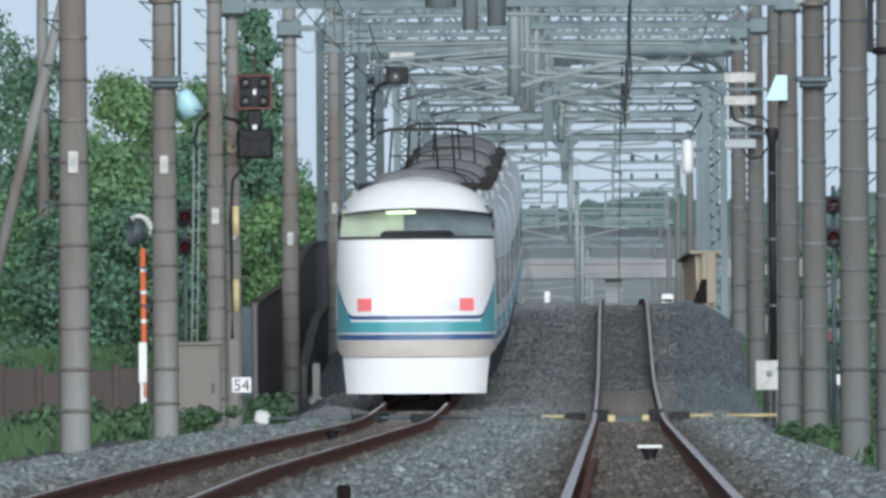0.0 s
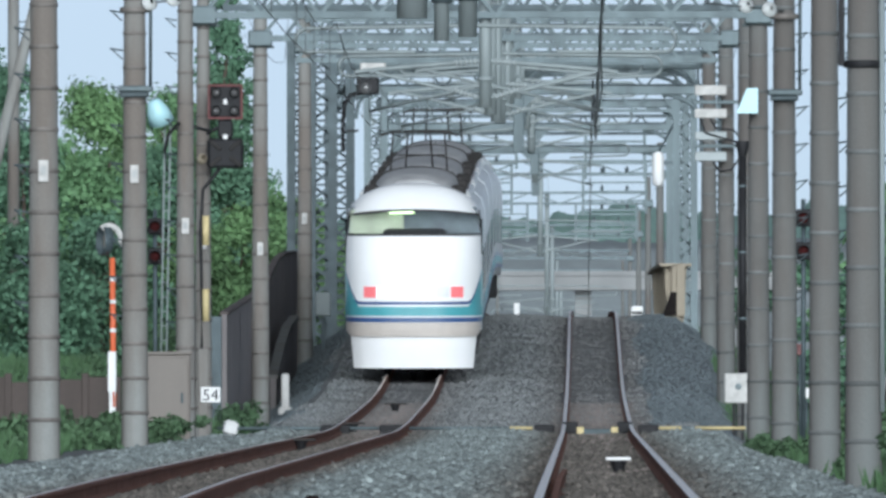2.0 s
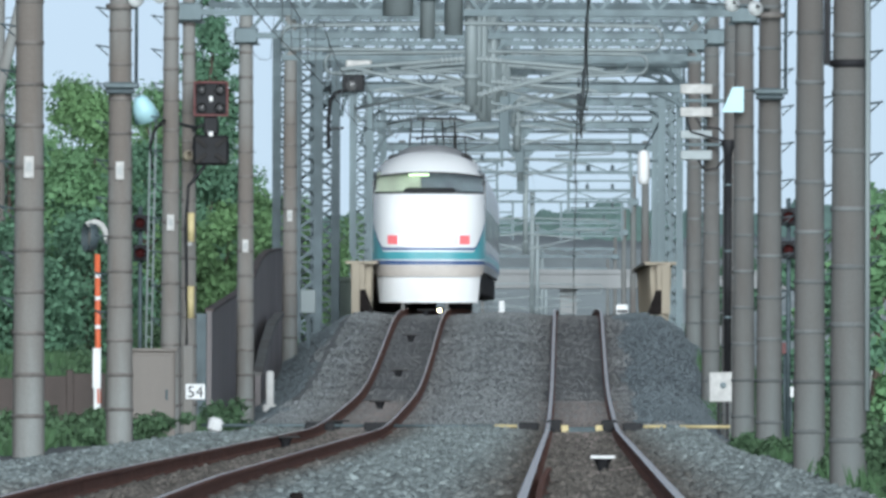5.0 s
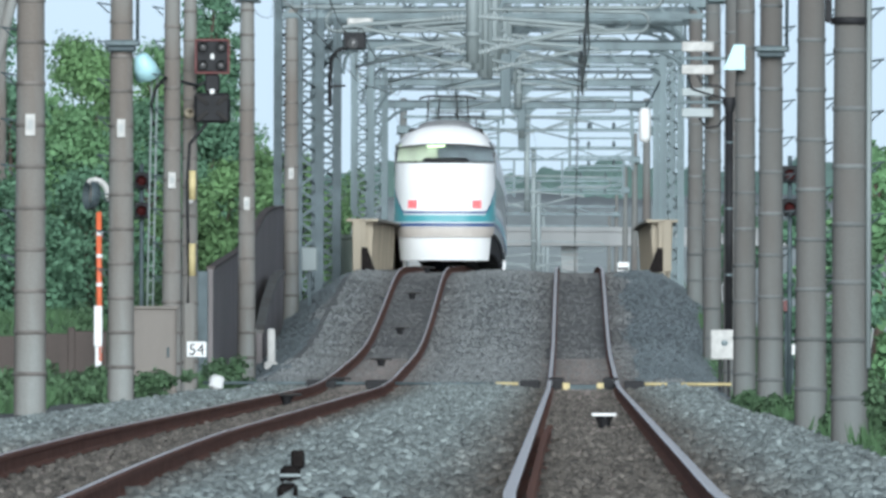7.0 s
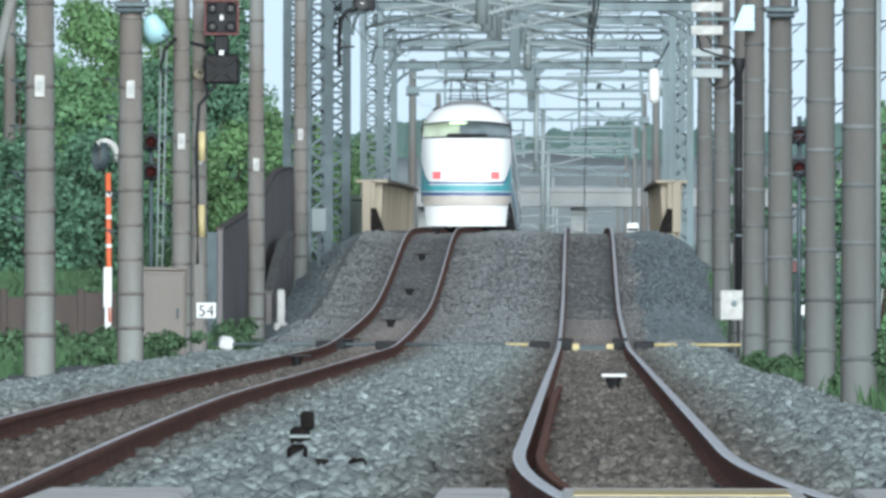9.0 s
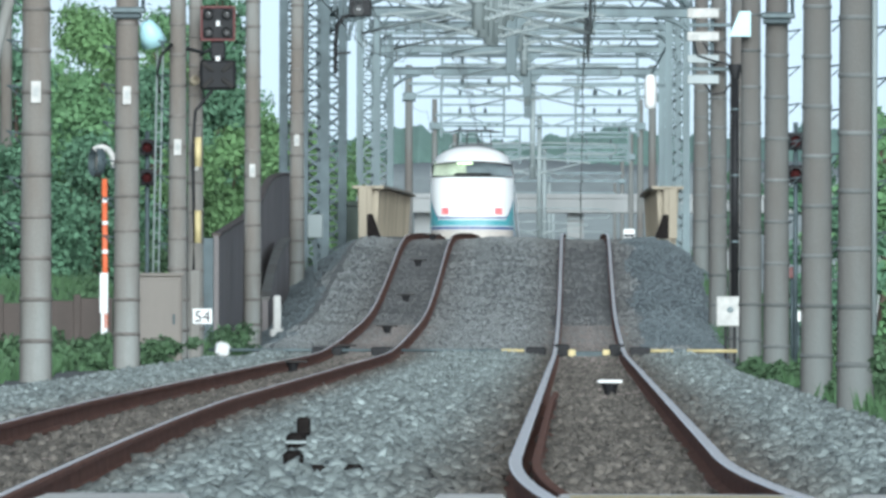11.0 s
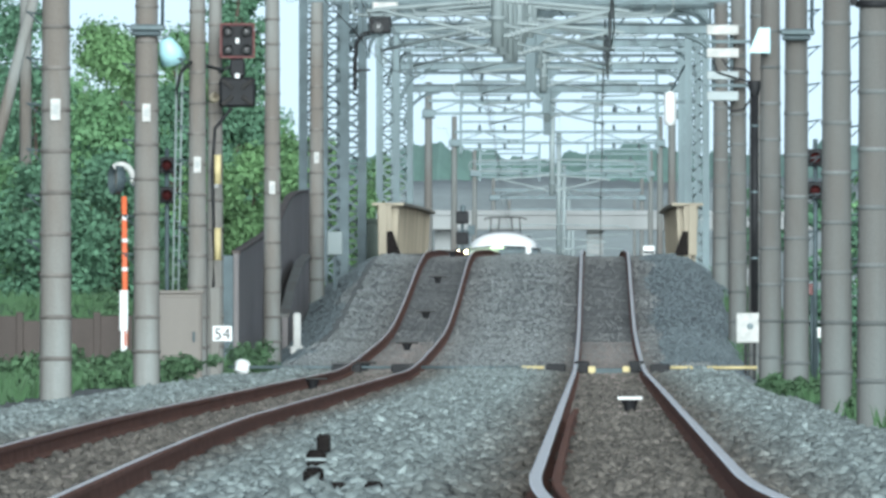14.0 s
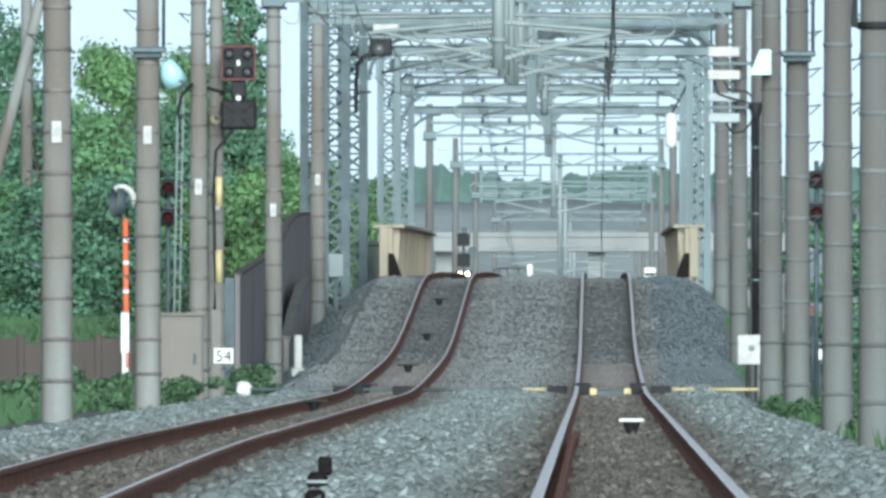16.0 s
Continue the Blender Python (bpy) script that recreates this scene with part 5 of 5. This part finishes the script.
def build_grass():
    """Tufts of upright blades along both edges of the bed."""
    rng = np.random.default_rng(21)
    n = 26000
    left = rng.uniform(0, 1, n) < 0.72
    x = np.where(left, rng.uniform(-13, -6.75, n), rng.uniform(2.95, 5.5, n))
    y = rng.uniform(185, 585, n)
    clump = np.array([noise.noise((a * 0.7, b * 0.06, 0)) for a, b in zip(x, y)])
    keep = clump > -0.12
    x, y, clump = x[keep], y[keep], clump[keep]
    z = np.array([ground_z(a, b) for a, b in zip(x, y)])
    h = rng.uniform(0.1, 0.3, len(x)) * (1 + np.clip(clump, 0, 1))
    w = rng.uniform(0.012, 0.03, len(x))
    lx, ly = rng.normal(0, 0.12, len(x)), rng.normal(0, 0.12, len(x))
    v = np.stack([np.stack([x - w, y, z], 1), np.stack([x + w, y, z], 1), np.stack([x + lx, y + ly, z + h], 1)], 1).reshape(-1, 3)
    m = len(x)
    me = bpy.data.meshes.new("grass_tufts")
    me.vertices.add(3 * m)
    me.vertices.foreach_set("co", v.ravel())
    me.loops.add(3 * m)
    me.loops.foreach_set("vertex_index", np.arange(3 * m))
    me.polygons.add(m)
    me.polygons.foreach_set("loop_start", np.arange(m) * 3)
    me.polygons.foreach_set("loop_total", np.full(m, 3))
    me.materials.append(BLADE)
    me.update(calc_edges=True)
    tagged(new("grass_tufts", me), "uneven green grass and weeds beside the ballast", "grass", kind="stuff")


build_grass()

# ---- the train ----
CAR_LENGTH = 20.6


def section(half, floor, eave, roof, n=9, tuck=0.05):
    """One side-to-side outline of the car body, from the lower left over the roof to the lower right."""
    pts = [(-half + tuck, floor), (-half, floor + 0.55), (-half, eave - 0.55)]
    for i in range(n + 1):
        a = math.pi * (1 - i / n)
        c, s = math.cos(a), math.sin(a)
        pts.append((half * 0.985 * math.copysign(abs(c) ** 0.9, c), eave - 0.2 + (roof - eave + 0.2) * abs(s)))
    return pts + [(half, eave - 0.55), (half, floor + 0.55), (half - tuck, floor)]


def build_car(last, pantograph=False):
    """A saloon car, 20.6 m long; the last one has the rounded cab end at its y = 0."""
    car = thing("train_car", 0, 0, 0, "white express train tail car with teal stripe, red tail lamps lit" if last
                else "white express train car with a grey roof", "train car", "train cars")
    half, floor, eave, roof = 1.435, 0.95, 3.45, 3.98
    ys = [2.2, CAR_LENGTH - 0.3] if last else [0.3, CAR_LENGTH - 0.3]
    body = Shape()
    body.grid([[(x, y, z) for x, z in section(half, floor, eave, roof)] for y in ys])
    end = section(half, floor, eave, roof)
    for y in (ys if not last else ys[1:]):
        body.add([(x, y, z) for x, z in end], [tuple(range(len(end)))])
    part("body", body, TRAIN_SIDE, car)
    part("underframe", Shape().block(-1.3, 1.3, 2.0, CAR_LENGTH - 0.5, 0.35, 0.97, 0.05), UNDER, car)
    part("roof_cover", Shape().grid([[(x * 0.99, y, z + 0.025) for x, z in end[5:-5]] for y in (ys[0] + (2.2 if last else 0), ys[1])]), ROOF_GREY, car, "grey roof")
    for y in (3.6, 16.4):
        bogie = part("bogie", Shape().block(-1.1, 1.1, y - 1.5, y + 1.5, 0.32, 0.62, 0.05), UNDER, car)
        for dy in (-1.05, 1.05):
            for s in (-1, 1):
                part("wheel", Shape().tube((s * 0.5, y + dy, 0.43), (s * 0.62, y + dy, 0.43), 0.43, n=20), UNDER, bogie)
    for s in (-1, 1):
        n = 7
        for i in range(n):
            y0 = 5.2 + i * 1.9
            part("window", Shape().block(s * half - 0.012, s * half + 0.012, y0, y0 + 1.6, 1.75, 2.6, 0.005), TINT, car)
        for z0, z1, m in ((1.02, 1.10, TRAIN_BLUE), (1.13, 1.30, TRAIN_TEAL), (1.33, 1.37, TRAIN_BLUE)):
            part("side_stripe", Shape().box(s * half - 0.01, s * half + 0.006, 3.4, CAR_LENGTH - 0.4, z0 + 0.12, z1 + 0.12), m, car)
    # roof equipment: air conditioner casings and, on some cars, a pantograph
    for y0, y1 in ((5.2, 15.4),):
        def arch(k, y, grow=0.0):
            return [((0.86 * k + grow) * math.cos(math.pi * j / 14), y, 3.86 + (0.38 * k + grow) * math.sin(math.pi * j / 14) ** 0.7) for j in range(15)]
        rows = [arch(0.6, y0), arch(0.82, y0 + 0.25), arch(0.95, y0 + 0.7), arch(1.0, y0 + 1.3), arch(1.0, y1 - 0.4)]
        cover = Shape().grid(rows).add(rows[0], [tuple(range(15))])
        part("roof_unit", cover, ROOF_GREY, car, "rounded grey roof unit cover")
        part("roof_unit_rim", Shape().grid([arch(1.0, y1 - 0.42), arch(1.0, y1 - 0.4, 0.03), arch(1.0, y1 - 0.2, 0.03)]).add(arch(1.0, y1 - 0.41, 0.03), [tuple(range(15))]), UNDER, car, "dark rear rim")
    for y0 in (4.6, 16.0):
        for s in (-1, 1):
            part("roof_vent", Shape().block(s * 0.92 - 0.16, s * 0.92 + 0.16, y0, y0 + 0.36, 3.74, 3.98, 0.06), UNDER, car, "dark roof vent")
    for s in (-1, 1):
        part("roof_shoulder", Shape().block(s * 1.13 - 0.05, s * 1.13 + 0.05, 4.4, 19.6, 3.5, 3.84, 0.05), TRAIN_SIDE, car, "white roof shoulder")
    if pantograph:
        pan = part("pantograph", Shape().block(-0.75, 0.75, 16.0, 17.7, 4.02, 4.12, 0.03), UNDER, car, "raised dark pantograph")
        fr = Shape()
        for s in (-1, 1):
            fr.path([(s * 0.62, 16.1, 4.12), (s * 0.56, 16.8, 5.0)], 0.022)
            fr.path([(s * 0.3, 17.6, 4.12), (s * 0.24, 16.8, 5.0)], 0.022)
        fr.path([(-0.6, 16.4, 4.5), (0.6, 16.4, 4.5)], 0.018)
        part("frame", fr, UNDER, pan)
        part("collector_head", Shape().path([(-0.85, 16.8, 4.92), (-0.6, 16.8, 5.0), (0.6, 16.8, 5.0), (0.85, 16.8, 4.92)], 0.035), UNDER, pan)
    if last:
        build_cab(car, half, floor, eave, roof)
    return car


def face_y(x, z):
    """How far the rounded front stands back at height z and half-width x."""
    a = min(1.0, abs(x) / 1.435)
    lean = 0.0
    if z > 2.2:
        lean = 0.30 * (z - 2.2) ** 1.5
    elif z < 1.0:
        lean = 0.10 * (1.0 - z)
    return lean + 1.25 * (1 - math.sqrt(max(0.0, 1 - (a * 0.985) ** 3.2)))


def half_at(z):
    """Half-width of the front at height z."""
    pts = ((0.17, 1.26), (0.88, 1.33), (0.92, 1.40), (1.1, 1.43), (1.6, 1.44), (2.2, 1.435), (2.95, 1.41), (3.5, 1.37))
    return float(np.interp(z, [p[0] for p in pts], [p[1] for p in pts]))


def front_band(z0, z1, out=0.0, rows=6, cols=24, w=1.0, inset=0.0):
    g = []
    for k in range(rows + 1):
        z = z0 + (z1 - z0) * k / rows
        h = half_at(z) * w - inset
        xs = [h * math.sin(math.pi / 2 * (2 * i / cols - 1)) for i in range(cols + 1)]
        g.append([(x, face_y(x, z) - out, z - droop(x, z)) for x in xs])
    return Shape().grid(g)


def droop(x, z):
    """The windscreen's upper edge bows down towards its ends."""
    return 0.11 * abs(x / 1.4) ** 2.2 * min(1.0, max(0.0, (z - 3.0) / 0.47))


def front_patch(x0, x1, low, high, out, cols=8, rows=2):
    """A piece of the front between two curves low(x) and high(x)."""
    g = []
    for k in range(rows + 1):
        row = []
        for i in range(cols + 1):
            x = x0 + (x1 - x0) * i / cols
            z = low(x) + (high(x) - low(x)) * k / rows
            row.append((x, face_y(x, z) - out, z))
        g.append(row)
    return Shape().grid(g)


def sweep(x):
    """Upper edge of the teal band: level, then swept up to the corner."""
    return 1.50 + 0.62 * max(0.0, (abs(x) - 1.17) / 0.255) ** 1.5


def build_cab(car, half, floor, eave, roof):
    part("front_panel", front_band(0.95, 2.97, rows=14), TRAIN_WHITE, car, "glossy white front panel")
    part("front_skirt", front_band(0.17, 0.86, out=-0.05, rows=4), TRAIN_WHITE, car, "white skirt below the front")
    part("grey_band", front_band(0.84, 1.13, out=0.012, rows=3), TRAIN_GREY, car, "warm grey lower band")
    part("lower_blue_stripe", front_band(1.14, 1.24, out=0.016, rows=2), TRAIN_BLUE, car)
    part("white_stripe", front_band(1.245, 1.265, out=0.016, rows=1), TRAIN_WHITE, car)
    part("teal_stripe", front_band(1.27, 1.47, out=0.014, rows=2), TRAIN_TEAL, car)
    part("upper_blue_stripe", front_patch(-1.424, 1.424, lambda x: sweep(x) + 0.01, lambda x: sweep(x) + 0.075, 0.016, 40, 1), TRAIN_BLUE, car)
    for s in (-1, 1):
        part("teal_corner", front_patch(s * 1.17, s * 1.426, lambda x: 1.46, lambda x: sweep(x) + 0.01, 0.014), TRAIN_TEAL, car, "teal corner swept up to the flank")
    # dome from the top of the windscreen back to the car roof
    arc = section(half, floor, eave, roof, n=24)[3:-3]
    hx = half_at(3.5)
    dome = []
    for k in range(13):
        u = math.pi / 2 * k / 12
        row = []
        for i, (xe, ze) in enumerate(arc):
            x0 = hx * math.sin(math.pi / 2 * (2 * i / (len(arc) - 1) - 1))
            y0 = face_y(x0, 3.5)
            v = k / 12
            rise = 1 - (1 - v) ** 1.8
            side = math.sin(u)
            row.append((x0 + (xe - x0) * side, y0 + 0.75 * v, 3.5 - droop(x0, 3.5) * (1 - v) + (ze + 0.06 - 3.5) * rise))
        dome.append(row)
    dome.append([(x, 2.4, z) for x, _, z in dome[-1]])
    part("roof_hood", Shape().grid(dome), TRAIN_WHITE, car, "domed white roof front")
    for s in (-1, 1):
        g = []
        for k in range(9):
            z = 0.95 + (3.5 - 0.95) * k / 8
            h = half_at(z)
            y0 = face_y(h * 0.999, z)
            g.append([(s * (h + (half - h) * v), y0 + (2.25 - y0) * v, z) for v in (0, 0.3, 0.6, 1)])
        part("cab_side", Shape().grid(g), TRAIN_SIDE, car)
        part("cab_side_stripe", Shape().block(s * 1.437 - 0.01, s * 1.437 + 0.008, 1.5, 3.3, 1.2, 2.2, 0.004), TRAIN_TEAL, car, "teal flank flash")
        part("cab_door_window", Shape().block(s * 1.425 - 0.02, s * 1.425 + 0.02, 1.35, 2.1, 2.55, 3.3, 0.006), TINT, car)
    for z0, z1 in ((2.955, 3.0), (3.47, 3.515)):
        part("gasket", front_band(z0, z1, out=0.014, rows=1), RUBBER, car, "black windscreen surround")
    for s in (-1, 1):
        x = s * half_at(3.2)
        y = face_y(x * 0.995, 3.2)
        part("gasket_end", Shape().block(x - 0.012, x + 0.012, y - 0.03, y + 0.12, 2.97, 3.5, 0.01), RUBBER, car)
    screen = part("windscreen", front_band(2.98, 3.49, out=0.004, rows=5, w=0.995), GLASS, car, "wide curved windscreen")
    screen.visible_shadow = False
    part("cab_back_wall", Shape().block(-1.34, 1.34, 1.15, 1.2, 2.6, 3.56, 0.01), CAB_DARK, car, "dark cab rear wall")
    part("cab_partition", Shape().block(-1.33, -0.2, 1.0, 1.05, 2.7, 3.5, 0.02), CAB, car, "pale green cab partition")
    part("cab_floor", Shape().block(-1.0, 1.0, 0.5, 1.15, 2.55, 2.62, 0.02), RUBBER, car)
    part("cab_desk", Shape().block(-0.6, 0.65, 0.5, 0.85, 2.75, 3.04, 0.06), RUBBER, car, "black driving desk")
    part("cab_light", Shape().block(-0.5, 0.0, 0.78, 0.9, 3.36, 3.42, 0.01), CAB_LIGHT, car, "lit green-white cab lamp")
    wip = Shape().path([(-0.45, face_y(0.45, 2.99) - 0.05, 2.99), (0.1, face_y(0.1, 3.05) - 0.05, 3.05), (0.5, face_y(0.5, 2.99) - 0.05, 2.99)], 0.022)
    part("wiper", wip, RUBBER, car)
    for s in (-1, 1):
        lamp = part("lamp_panel", front_patch(s * 0.46, s * 1.07, lambda x: 1.64, lambda x: 1.91, 0.008), TRAIN_WHITE, car, "flush white lamp panel")
        part("tail_lamp", front_patch(s * 0.79, s * 1.05, lambda x: 1.66, lambda x: 1.89, 0.016), TAIL_RED, lamp, "glowing red tail lamp")
        part("head_lamp", front_patch(s * 0.48, s * 0.76, lambda x: 1.66, lambda x: 1.89, 0.016), LAMP_WHITE if s < 0 else WHITE, lamp, "lit white lamp" if s < 0 else "unlit white lamp")
    part("coupler_shadow_box", Shape().block(-1.15, 1.15, 0.9, 3.0, 0.25, 0.95, 0.05), UNDER, car)


cars = [build_car(True, True)] + [build_car(False, i == 2) for i in range(5)]


def tail_y(t):
    """Distance of the train's tail along the track."""
    return 417.0 + 34.9 * t


def car_pose(i, t):
    y = tail_y(t) + i * (CAR_LENGTH + 0.4)
    ya, yb = y + 3.6, y + 16.4
    za, zb = rail_z(ya), rail_z(yb)
    tilt = math.degrees(math.atan2(zb - za, 12.8))
    x = TRACKS[1]
    return pose(x, y, za - 3.6 * (zb - za) / 12.8, tilt, 0, 0)


def motions():
    for i, car in enumerate(cars):
        walk(car, [(t / 2, car_pose(i, t / 2)) for t in range(33)])


motions()
